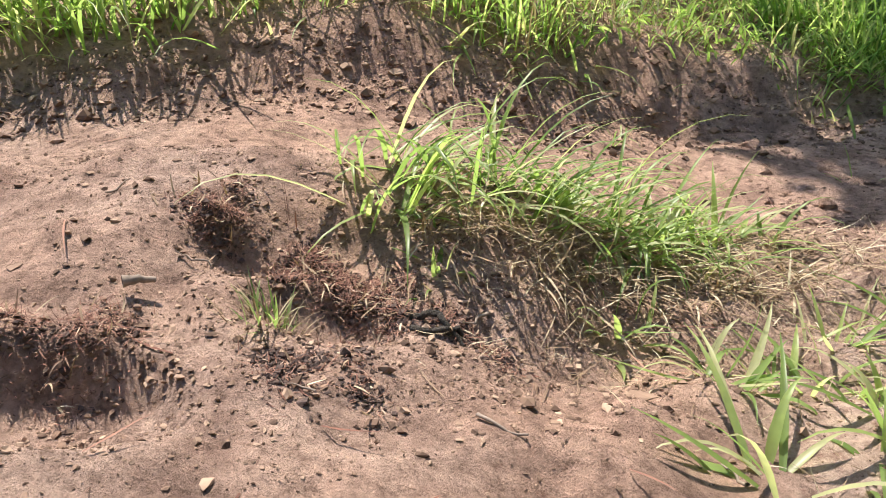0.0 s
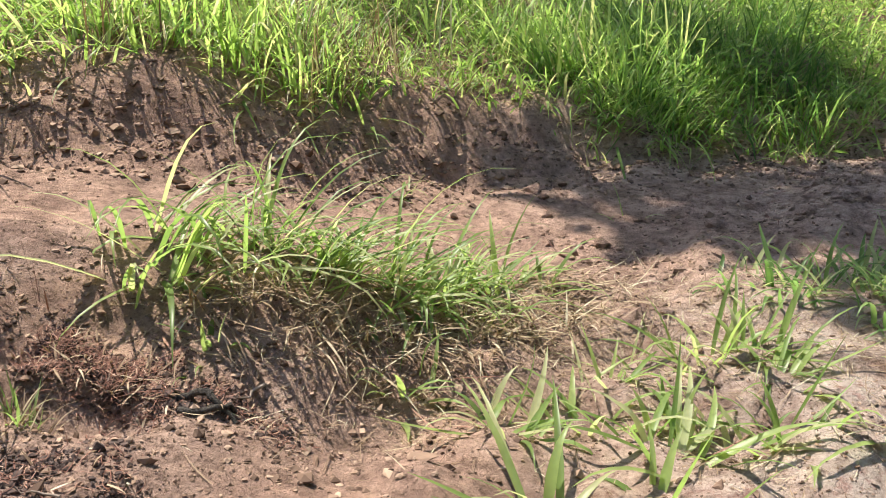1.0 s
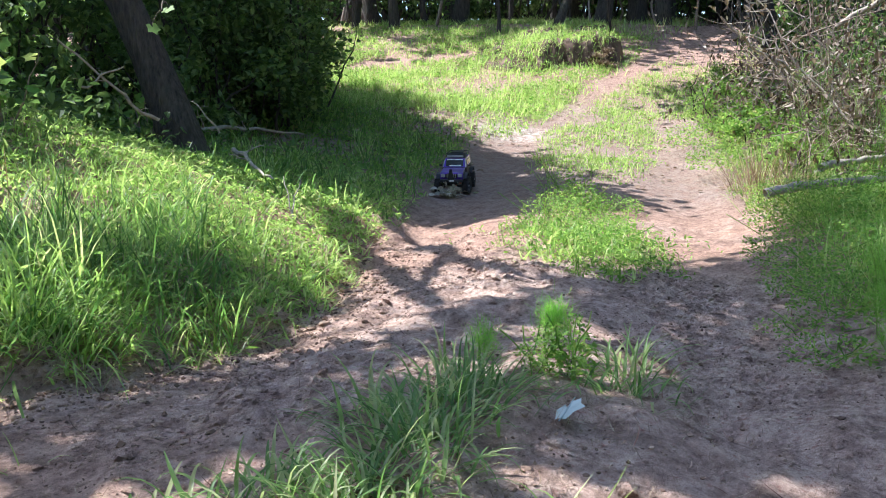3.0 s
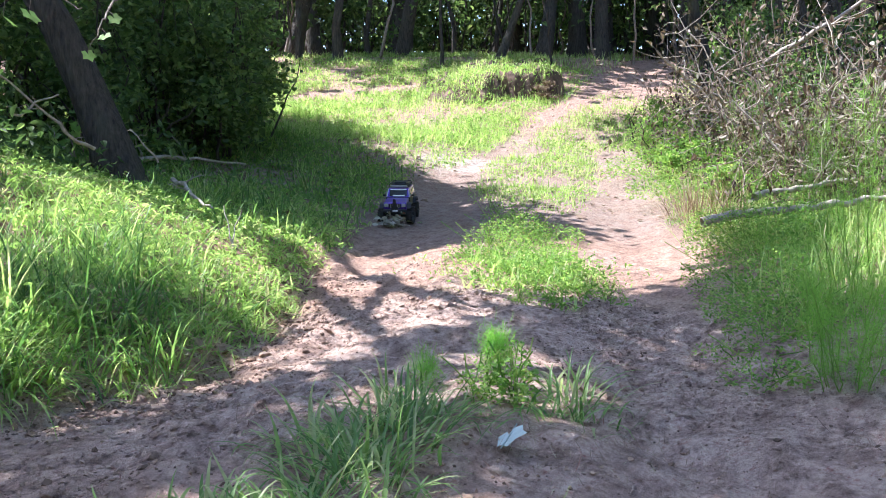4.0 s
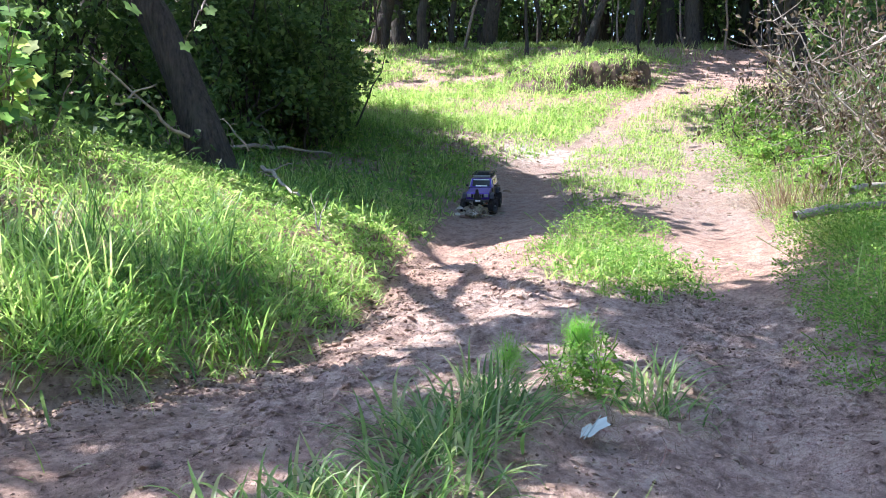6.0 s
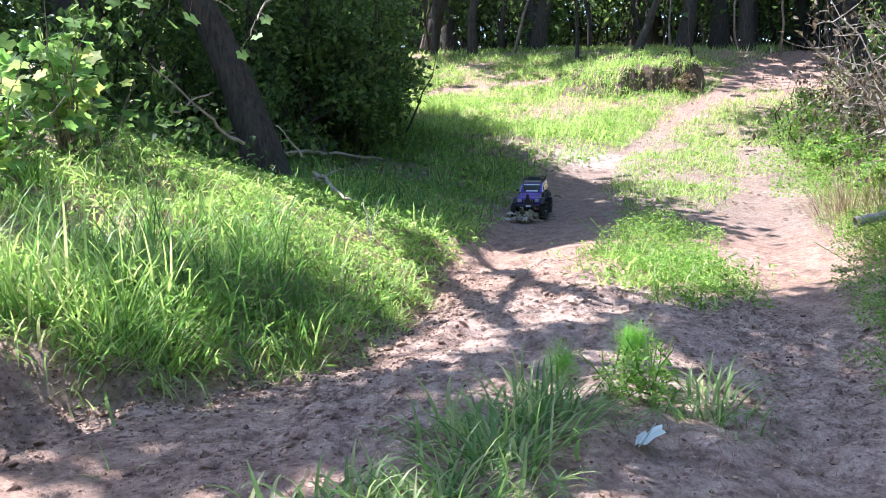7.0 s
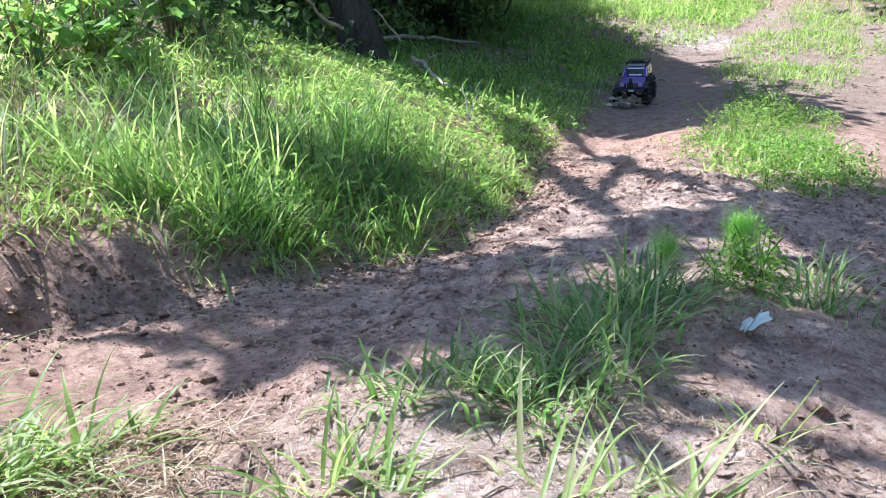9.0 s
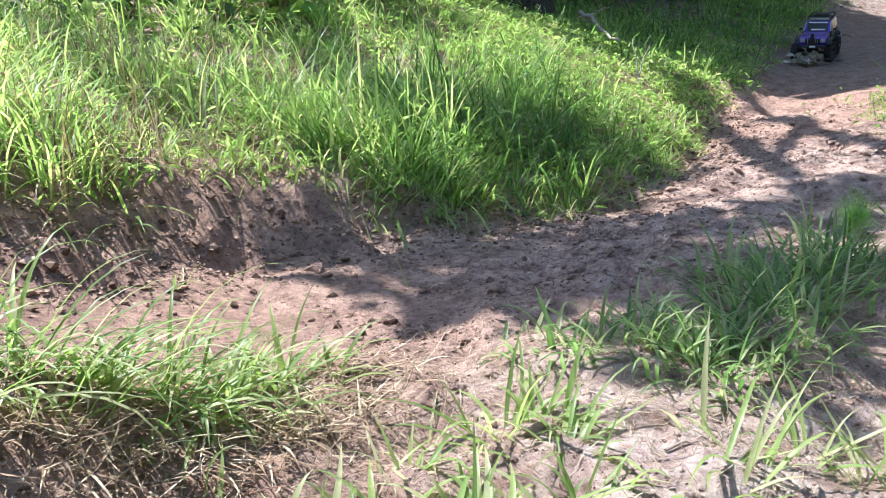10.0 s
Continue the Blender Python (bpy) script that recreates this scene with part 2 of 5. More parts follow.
_rs = np.random.RandomState(5)
_waves = [(1.1 * 1.4 ** k, _rs.uniform(0, 6.28), _rs.uniform(0, 6.28), _rs.uniform(0, 6.28)) for k in range(13)]
_step, _x0, _y0 = 0.008, -0.7, 0.4
_relief = np.zeros((420, 580))
for _ in range(5200):
    _cx, _cy, _r = _rs.uniform(-0.6, 3.8), _rs.uniform(0.5, 3.6), 0.012 * math.exp(_rs.uniform(0, 1.6))
    _h, _st, _tn = _rs.choice([-1.0, -1.0, 1.0]) * _rs.uniform(0.3, 0.55) * _r * (0.012 / _r) ** 0.6, _rs.uniform(1, 2.4), _rs.uniform(0, 3.1)
    _i, _j, _n = int((_cx - _x0) / _step), int((_cy - _y0) / _step), int(3 * _r * _st / _step) + 1
    _a, _b, _c, _d = max(_i - _n, 0), min(_i + _n, 580), max(_j - _n, 0), min(_j + _n, 420)
    if _b > _a and _d > _c:
        _gx, _gy = np.meshgrid(_x0 + _step * np.arange(_a, _b), _y0 + _step * np.arange(_c, _d))
        _relief[_c:_d, _a:_b] += hill(_gx, _gy, _cx, _cy, _r, _h, _st, _tn)
_relief[[0, -1], :] = 0
_relief[:, [0, -1]] = 0


def dents(x, y):
    """Prints, crumbs and small heaps trodden into the sand."""
    u = np.clip((x - _x0) / _step, 0, 578.999)
    v = np.clip((y - _y0) / _step, 0, 418.999)
    i, j = u.astype(int), v.astype(int)
    fu, fv = u - i, v - j
    return (_relief[j, i] * (1 - fu) + _relief[j, i + 1] * fu) * (1 - fv) + (_relief[j + 1, i] * (1 - fu) + _relief[j + 1, i + 1] * fu) * fv


def rough(x, y):
    """Small unevenness of trodden sand: waves from a metre down to a few centimetres, dents and heaps."""
    z = np.zeros(np.shape(x))
    for f, a, p, q in _waves:
        u, v = x * math.cos(a) + y * math.sin(a), y * math.cos(a) - x * math.sin(a)
        z = z + 0.0045 / f ** 0.55 * np.sin(3.14 * f * u + p + 1.7 * np.sin(f * v + q)) * np.sin(3.14 * f * v + q + 1.3 * np.sin(f * u + p))
    dl, side, _ = along(x, y, LIP)
    face = np.exp(-((dl * side + 0.09) / 0.10) ** 2) + 0.3 * np.clip(hill(x, y, 0.62, 1.06, 0.11, 1.0, 2.6, 0.3), 0, 1)
    z = z + dents(x, y) * (1.05 + 1.8 * face)
    d, _, w = along(x, y, RUT)
    return z * (1 - 0.6 * np.exp(-(d / 0.2) ** 2) * (w < 4.2))


def terrain(x, y):
    return ground(x, y) + rough(np.asarray(x, float), np.asarray(y, float))


def mesh_object(name, verts, faces, material, smooth_faces=True):
    me = bpy.data.meshes.new(name)
    verts = np.asarray(verts, np.float32)
    faces = np.asarray(faces, np.int32)
    me.vertices.add(len(verts))
    me.vertices.foreach_set("co", verts.ravel())
    k = faces.shape[1]
    me.loops.add(faces.size)
    me.loops.foreach_set("vertex_index", faces.ravel())
    me.polygons.add(len(faces))
    me.polygons.foreach_set("loop_start", np.arange(0, faces.size, k, dtype=np.int32))
    me.polygons.foreach_set("loop_total", np.full(len(faces), k, np.int32))
    me.update(calc_edges=True)
    me.polygons.foreach_set("use_smooth", np.full(len(faces), smooth_faces))
    me.materials.append(material)
    return new(name, me)


def axis(lo, hi, fine, reach_lo, reach_hi, grow=1.09):
    pts = list(np.arange(lo, hi, fine))
    step, p = fine, hi
    while p < reach_hi:
        pts.append(p)
        step *= grow
        p += step
    pts.append(reach_hi)
    step, p = fine, lo
    low = []
    while p > reach_lo:
        step *= grow
        p -= step
        low.append(p)
    return np.array(low[::-1] + pts)


gx = axis(-0.6, 4.2, 0.0175, -300, 400)
gy = axis(0.3, 3.9, 0.0165, -300, 400)
X, Y = np.meshgrid(gx, gy)
Z = terrain(X, Y) - mound(X, Y)
idx = np.arange(X.size).reshape(X.shape)
quads = np.stack([idx[:-1, :-1], idx[:-1, 1:], idx[1:, 1:], idx[1:, :-1]], -1).reshape(-1, 4)
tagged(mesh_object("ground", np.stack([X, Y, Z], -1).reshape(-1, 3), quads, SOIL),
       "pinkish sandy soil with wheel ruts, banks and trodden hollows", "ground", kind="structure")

mx, my = np.meshgrid(np.linspace(8.8, 13.6, 150), np.linspace(6.4, 11.0, 150))
mz = terrain(mx, my) - 0.12 * smooth(0.05, 0.0, mound(mx, my)) + 0.025 * np.sin(9 * mx + 2 * np.sin(7 * my)) * np.sin(8 * my + 1) + 0.03 * np.sin(23 * mx + 3 * np.sin(11 * my)) * np.sin(19 * my + 2 * np.sin(13 * mx))
mi = np.arange(mx.size).reshape(mx.shape)
tagged(mesh_object("earth_mound", np.stack([mx, my, mz], -1).reshape(-1, 3), np.stack([mi[:-1, :-1], mi[:-1, 1:], mi[1:, 1:], mi[1:, :-1]], -1).reshape(-1, 4), plain("dark_earth", (0.13, 0.085, 0.06), 0.95, 0, 0.55, 9, 0.06)),
       "cut heap of dark brown earth beside the climbing track", "mound", kind="structure")


# ---- makers of blades, leaves, branches and solid parts
def blades(base, az, tilt, curl, length, width, seg=4, fold=0.0, seed=0):
    """Curved grass blades as strips; all arguments but base are arrays of one value a blade."""
    rs = np.random.RandomState(seed)
    n = len(base)
    az, tilt, curl, length, width = [np.broadcast_to(np.asarray(v, float), (n,)) for v in (az, tilt, curl, length, width)]
    cols = 3 if fold else 2
    V = np.zeros((n, seg + 1, cols, 3))
    p = np.array(base, float).copy()
    out = np.stack([np.cos(az), np.sin(az), np.zeros(n)], -1)
    wob = rs.uniform(-0.5, 0.5, n)
    for k in range(seg + 1):
        f = k / seg
        ang = tilt + curl * f * f
        a2 = az + wob * f
        side = np.stack([-np.sin(a2), np.cos(a2), np.zeros(n)], -1)
        w = width * np.clip(1.15 - f ** 1.7 * 1.15, 0.02, 1) * (0.55 + 0.45 * min(1, f * 4)) * 0.5
        V[:, k, 0] = p - side * w[:, None]
        V[:, k, -1] = p + side * w[:, None]
        if fold:
            nrm = np.stack([np.cos(a2) * np.cos(ang), np.sin(a2) * np.cos(ang), -np.sin(ang)], -1)
            V[:, k, 1] = p + nrm * (w * fold)[:, None]
        fwd = np.stack([np.cos(a2) * np.sin(ang), np.sin(a2) * np.sin(ang), np.cos(ang)], -1)
        p = p + fwd * (length / seg)[:, None]
    ids = np.arange(n * (seg + 1) * cols).reshape(n, seg + 1, cols)
    q = [np.stack([ids[:, :-1, c], ids[:, :-1, c + 1], ids[:, 1:, c + 1], ids[:, 1:, c]], -1).reshape(-1, 4) for c in range(cols - 1)]
    return V.reshape(-1, 3), np.concatenate(q)


def leaves(centres, size, seed=0, flat=0.5, droop=0.3, narrow=0.45):
    """Small folded pointed leaves, turned at random."""
    rs = np.random.RandomState(seed)
    n = len(centres)
    size = np.broadcast_to(np.asarray(size, float), (n,)) * rs.uniform(0.6, 1.3, n)
    az = rs.uniform(0, 6.283, n)
    dip = rs.normal(-droop, flat, n)
    rollv = rs.normal(0, flat, n)
    d = np.stack([np.cos(az) * np.cos(dip), np.sin(az) * np.cos(dip), np.sin(dip)], -1)
    s0 = np.stack([-np.sin(az), np.cos(az), np.zeros(n)], -1)
    up = np.cross(d, s0)
    s = s0 * np.cos(rollv)[:, None] + up * np.sin(rollv)[:, None]
    nr = np.cross(d, s)
    L = size[:, None]
    c = np.asarray(centres, float)
    cup = nr * L * 0.1
    V = np.stack([c - d * L * 0.5, c + s * L * narrow * 0.9 + cup - d * L * 0.2, c + s * L * narrow * 0.75 + cup + d * L * 0.18, c + d * L * 0.5 - nr * L * 0.08,
                  c - s * L * narrow * 0.75 + cup + d * L * 0.18, c - s * L * narrow * 0.9 + cup - d * L * 0.2], 1)
    ids = np.arange(n * 6).reshape(n, 6)
    F = np.concatenate([ids[:, [0, 1, 2, 3]], ids[:, [0, 3, 4, 5]]])
    return V.reshape(-1, 3), F


def tubes(paths, sides=6):
    """Branches: each path is (points, radii)."""
    V, F, base = [], [], 0
    for pts, radii in paths:
        pts = np.asarray(pts, float)
        radii = np.broadcast_to(np.asarray(radii, float), (len(pts),))
        t = np.gradient(pts, axis=0)
        t /= np.linalg.norm(t, axis=1)[:, None] + 1e-9
        ref = np.array([0.31, 0.17, 0.93]) if abs(t[0][2]) < 0.9 else np.array([0.93, 0.3, 0.1])
        a = np.cross(t, ref)
        a /= np.linalg.norm(a, axis=1)[:, None] + 1e-9
        b = np.cross(t, a)
        k = np.arange(sides) * 6.28318 / sides
        ring = pts[:, None] + radii[:, None, None] * (a[:, None] * np.cos(k)[None, :, None] + b[:, None] * np.sin(k)[None, :, None])
        V.append(ring.reshape(-1, 3))
        ids = base + np.arange(len(pts) * sides).reshape(-1, sides)
        nx = np.roll(ids, -1, 1)
        F.append(np.stack([ids[:-1], nx[:-1], nx[1:], ids[1:]], -1).reshape(-1, 4))
        base += len(pts) * sides
    return np.concatenate(V), np.concatenate(F)


def crooked(a, b, n, wander, rs):
    """A crooked line from a to b."""
    a, b = np.asarray(a, float), np.asarray(b, float)
    f = np.linspace(0, 1, n)
    p = a + (b - a) * f[:, None]
    off = np.cumsum(rs.normal(0, 1, (n, 3)), 0)
    off -= off[0] + (off[-1] - off[0]) * f[:, None]
    return p + off * wander


def under(ob, parent):
    ob.parent = parent
    return ob


def scatter(n, box, test, rs):
    x = rs.uniform(box[0], box[2], n)
    y = rs.uniform(box[1], box[3], n)
    keep = test(x, y) > rs.uniform(0, 1, n)
    return x[keep], y[keep]


def sward(name, x, y, per, spread, length, width, lean, curl, material, label, seed, seg=4, category="grass", fold=0.0, sink=0.01, tall=None):
    """A field of grass in small clumps round the given points."""
    rs = np.random.RandomState(seed)
    n = len(x) * per
    cx, cy = np.repeat(x, per), np.repeat(y, per)
    size = np.repeat(rs.uniform(0.5, 1.35, len(x)) * (1 if tall is None else tall(x, y)), per)
    ox, oy = rs.normal(0, spread, n), rs.normal(0, spread, n)
    bx, by = cx + ox, cy + oy
    base = np.stack([bx, by, terrain(bx, by) - sink], -1)
    az = np.arctan2(oy, ox) + rs.normal(0, 0.6, n) + np.repeat(rs.normal(0, 0.9, len(x)), per)
    V, F = blades(base, az, np.abs(rs.normal(lean, 0.38, n) + np.repeat(rs.normal(0, 0.18, len(x)), per)), rs.normal(curl, 0.45, n), length * size * rs.uniform(0.55, 1.2, n),
                  width * rs.uniform(0.6, 1.3, n), seg, fold, seed)
    return tagged(mesh_object(name, V, F, material), label, category, kind="stuff")


# ---- grass on the bank, the slope, the middle strip and the verge
def patchy(x, y, f, cut, seed=0):
    v = np.sin(f * x + 1.3 * np.sin(f * 0.7 * y + seed)) + np.sin(f * 1.1 * y + 1.7 * np.sin(f * 0.6 * x + 2 + seed)) + 0.6 * np.sin(f * 2.3 * (x + y) + seed)
    return smooth(cut - 0.5, cut + 0.5, v)


def bank_side(x, y):
    d, side, w = along(x, y, LIP)
    return d * side, w


def bank_grass(x, y):
    d, w = bank_side(x, y)
    off = np.interp(x, [0.1, 0.4, 1.0, 1.5, 1.9, 2.4], [0.03, 0.03, 0.01, -0.05, -0.07, -0.05]) + 0.015 * np.sin(13 * x + 2 * np.sin(9 * y))
    return smooth(off - 0.02, off + 0.05, d) * smooth(2.2, 1.0, d) * smooth(10.2, 8.6, w) * (0.75 + 0.25 * patchy(x, y, 5, 0))


def bank_tall(x, y):
    d, w = bank_side(x, y)
    edge = np.where(x < 1.1, np.interp(d, [0.0, 0.1, 0.3, 0.9], [0.4, 0.65, 1.0, 0.8]), np.interp(d, [0.0, 0.12, 0.3, 0.9], [0.75, 0.95, 1.0, 0.8]))
    return edge * np.interp(x, [-0.5, -0.1, 0.3, 0.9, 1.5, 2.0, 2.4, 3.0], [1.05, 0.95, 0.95, 1.05, 1.0, 0.75, 0.42, 0.35]) * (0.7 + 0.6 * patchy(x, y, 7, 0.0, 7))


rs = np.random.RandomState(11)
x, y = scatter(8200, (-1.6, 1.4, 4.2, 5.4), bank_grass, rs)
pick = rs.randint(0, 12, len(x))
for low, high, material, seed, label in ((0, 9, GRASS, 21, "lush bright green grass on the bank above the rut"), (9, 11, GRASS_DARK, 47, "darker green grass between the bright tussocks"), (11, 12, TUFT, 48, "pale broad-bladed grass among the bank grass")):
    fine = (pick >= low) & (pick < high) & (x > 1.25)
    sward("bank_grass", x[fine], y[fine], 20, 0.04, 0.15, 0.0048, 1.0, 1.2, material, label, seed, 4, tall=bank_tall)
    broad = (pick >= low) & (pick < high) & (x <= 1.4) & (rs.uniform(0, 1, len(x)) < 0.62)
    sward("broad_grass", x[broad], y[broad], 14, 0.045, 0.185, 0.0072, 0.9, 1.5, material, label, seed + 300, 5, fold=0.3, tall=bank_tall)
# taller tussocks that stand out of the mat
d, w = bank_side(x, y)
front = (d > 0.07) & (d < 0.8) & (patchy(x, y, 6, 0.3, 4) > 0.55) & (x < 2.3)
sward("tall_grass", x[front], y[front], 8, 0.035, 0.26, 0.006, 0.5, 1.7, GRASS, "tall arching tussocks of green grass on the bank", 22, 5, tall=bank_tall)
# arching grass where the bank is shaded, the shade painted as darker blades
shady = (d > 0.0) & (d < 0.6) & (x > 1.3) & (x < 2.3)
sward("arching_grass", x[shady][::2], y[shady][::2], 14, 0.05, 0.24, 0.0055, 1.0, 1.5, GRASS_DARK, "dense arching grass at the bank's end, shade in its dark colour", 52, 5)


# short thick blades down to the sand at the foot of the bank
def bank_foot(x, y):
    d, w = bank_side(x, y)
    return np.exp(-((d - 0.0) / 0.07) ** 2) * smooth(1.1, 1.4, x) * smooth(2.9, 2.5, x)


x, y = scatter(2600, (1.0, 2.0, 3.0, 3.3), bank_foot, rs)
sward("foot_grass", x, y, 11, 0.03, 0.10, 0.0065, 1.05, 0.9, GRASS, "short thick green blades at the foot of the bank", 56, 4)


# the bank goes on behind the first view
x, y = scatter(1300, (-5.0, 1.0, -1.4, 3.6), lambda x, y: bank_grass(x, y), rs)
sward("bank_grass", x, y, 8, 0.08, 0.22, 0.009, 0.6, 1.4, GRASS, "green grass further along the bank", 49, 3)


def carpet(name, n, box, test, size, thick, material, label, seed, per=6, spread=0.05, narrow=0.28, tall=None):
    """Low leafy plants as one layer."""
    rs = np.random.RandomState(seed)
    x, y = scatter(n, box, test, rs)
    h = np.repeat(rs.uniform(0.4, 1.3, len(x)) * (1 if tall is None else tall(x, y)), per)
    p = np.repeat(np.stack([x, y, terrain(x, y)], -1), per, 0)
    p = p + rs.normal(0, 1, p.shape) * np.array([spread, spread, 0]) + np.array([0, 0, 1.0]) * (thick * h * rs.uniform(0.1, 1, len(p)))[:, None]
    return tagged(mesh_object(name, *leaves(p, size, seed, 0.6, 0.2, narrow), material, False), label, "weeds", kind="stuff")


carpet("ground_herbs", 15000, (-0.6, 1.7, 4.2, 5.0), lambda x, y: bank_grass(x, y) * np.clip(0.25 + smooth(1.8, 2.3, x), 0, 1), 0.034, 0.085, GRASS, "low leafy green plants on the end of the bank", 30, 6, 0.035, 0.11, tall=bank_tall)
# dry stalks among the tall grass
x, y = scatter(900, (-0.6, 1.9, 1.6, 3.0), lambda x, y: bank_grass(x, y) * np.clip(0.5 * patchy(x, y, 4, 0.3, 3) + hill(x, y, 0.72, 2.25, 0.17, 1.0), 0, 1), rs)
sward("dry_grass", x, y, 7, 0.03, 0.22, 0.0035, 0.6, 1.2, STRAW, "dry yellow stalks in the tall bank grass", 23)


def slope_grass(x, y):
    d, w = bank_side(x, y)
    dr, _, wr = along(x, y, RUT)
    near_edge = np.interp(x, [6.3, 7.6], [0.0, -0.3])
    left = smooth(near_edge - 0.05, near_edge + 0.15, d) * smooth(7.6, 9.2, w) * smooth(0.1, 0.22, dr)
    dp, _, _ = along(x, y, [(8.4, 9.9), (9.2, 9.5), (9.9, 9.1)])
    left = left * smooth(0.15, 0.3, dp)
    return left * smooth(10.5, 8.5, d) * (0.25 + 0.75 * patchy(x, y, 2.6, -0.3, 5)) * np.where(x + y < 12.5, 0.75, 1.0)


carpet("slope_herbs", 24000, (2.6, 3.2, 12.5, 12.0), slope_grass, 0.034, 0.07, HERB, "low leafy plants covering the slope beside the track", 43, 4, 0.06)
x, y = scatter(12500, (2.6, 3.2, 9.5, 11.0), lambda x, y: slope_grass(x, y), rs)
# grass under the trees gets darker blades that deepen the shade there
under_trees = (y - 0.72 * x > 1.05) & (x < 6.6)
sward("short_grass", x[~under_trees], y[~under_trees], 7, 0.05, 0.12, 0.006, 0.5, 1.2, GRASS, "short green grass on the slope beside the track", 24, 2)
sward("shade_grass", x[under_trees], y[under_trees], 7, 0.06, 0.15, 0.009, 0.85, 1.3, GRASS_DARK, "broad-bladed grass under the trees, shade put into its dark colour", 55, 3)
x, y = scatter(7000, (6.5, 5.2, 16.0, 13.0), lambda x, y: slope_grass(x, y), rs)
sward("far_grass", x, y, 5, 0.08, 0.12, 0.014, 0.5, 1.2, GRASS, "sunlit short grass on the far slope", 25, 2)


x, y = scatter(900, (2.8, 3.4, 12.0, 11.0), slope_grass, rs)
sward("tussocks", x, y, 24, 0.035, 0.19, 0.006, 0.7, 1.5, GRASS, "scattered taller grass tussocks on the slope", 50, 3)


def mound_cover(x, y):
    u = (x - 10.75) * 0.70 - (y - 7.55) * 0.715
    v = (x - 10.75) * 0.715 + (y - 7.55) * 0.70
    return smooth(0.02, 0.2, mound(x, y)) * np.clip(smooth(-0.5, -0.8, u) + smooth(-0.1, 0.1, v) * smooth(0.1, -0.2, u), 0, 1)


x, y = scatter(5200, (8.8, 6.6, 12.5, 10.5), lambda x, y: 0.6 * mound_cover(x, y), rs)
sward("mound_grass", x, y, 6, 0.05, 0.10, 0.009, 0.8, 1.2, GRASS, "short grass growing over the ridge of earth", 51, 3)
x, y = scatter(1400, (8.8, 6.6, 12.5, 10.5), lambda x, y: 0.6 * smooth(0.02, 0.2, mound(x, y)) * patchy(x, y, 5, 0.2, 6), rs)
lip = scatter(2600, (8.8, 6.4, 12.5, 10.5), lambda x, y: smooth(0.12, 0.2, mound(x, y)) * smooth(0.31, 0.25, mound(x, y)), rs)
sward("mound_tussocks", lip[0], lip[1], 7, 0.04, 0.14, 0.008, 1.0, 1.6, GRASS, "grass hanging over the cut edge of the earth ridge", 54, 3)
sward("mound_straw", x, y, 6, 0.05, 0.07, 0.01, 1.0, 1.0, STRAW, "dry straw and dead grass on the ridge of earth", 53, 3)


def strip_grass(x, y):
    a, side_a, wa = along(x, y, RUT)
    b, side_b, wb = along(x, y, RUT_R)
    lo, hi = np.interp(x, [5.5, 7.5], [0.24, 0.06]), np.interp(x, [5.5, 7.5], [0.45, 0.2])
    between = smooth(lo, hi, a) * np.where(x > 8.8, 1.0, np.clip(smooth(lo, hi, b) + 0.35 * smooth(6.6, 7.6, x), 0, 1)) * (side_a < 0) * ((side_b > 0) | (x > 8.8)) * (along(x, y, VERGE)[1] > 0)
    return 0.7 * between * smooth(5.2, 6.2, x) * np.clip(0.15 + patchy(x, y, 2.3, -0.5, 1), 0, 1) * smooth(12.0, 10.6, x)


x, y = scatter(11000, (4.4, 2.8, 13.5, 8.0), strip_grass, rs)
sward("strip_grass", x, y, 7, 0.05, 0.10, 0.007, 0.6, 1.2, GRASS, "low grass growing between the two wheel tracks", 26, 3)
carpet("strip_plants", 20000, (5.0, 2.8, 13.5, 8.5), strip_grass, 0.025, 0.03, HERB, "low leafy plants between the two wheel tracks", 44, 4, 0.06)
x, y = scatter(2600, (3.0, 1.8, 4.9, 3.4), lambda x, y: np.clip(hill(x, y, 3.5, 2.25, 0.22, 0.95, 2.3, 0.72) * (0.3 + 0.9 * patchy(x, y, 6, 0, 3)), 0, 1), rs)
carpet("strip_leaves", 5200, (3.0, 1.8, 4.9, 3.4), lambda x, y: np.clip(hill(x, y, 3.5, 2.25, 0.22, 0.95, 2.3, 0.72), 0, 1), 0.022, 0.07, HERB, "leafy green weeds between the wheel tracks", 60, 6, 0.03, 0.2)
sward("strip_herbs", x[::2], y[::2], 12, 0.03, 0.085, 0.007, 0.8, 1.0, GRASS, "leafy green patch between the wheel tracks", 27, 3)


def verge_grass(x, y):
    d, side, w = along(x, y, VERGE)
    return (side < 0) * smooth(0.0, 0.2, d) * smooth(4.5, 2.5, d) * smooth(1.1, 1.5, w) * (0.5 + 0.5 * patchy(x, y, 3, -0.2, 8))


carpet("verge_plants", 26000, (2.3, -1.5, 13.0, 7.0), verge_grass, 0.019, 0.07, HERB, "leafy weeds along the verge of the track", 45, 5, 0.06)
x, y = scatter(5200, (3.0, 0.9, 8.0, 4.0), verge_grass, rs)
sward("verge_grass", x, y, 6, 0.05, 0.2, 0.0055, 0.5, 1.2, GRASS, "green weeds and grass along the verge", 28, 3)
x, y = scatter(5000, (6.5, 0.0, 16.0, 8.0), verge_grass, rs)
sward("far_verge_grass", x, y, 5, 0.08, 0.15, 0.014, 0.5, 1.2, GRASS, "bright grass along the far side of the track", 29, 2)


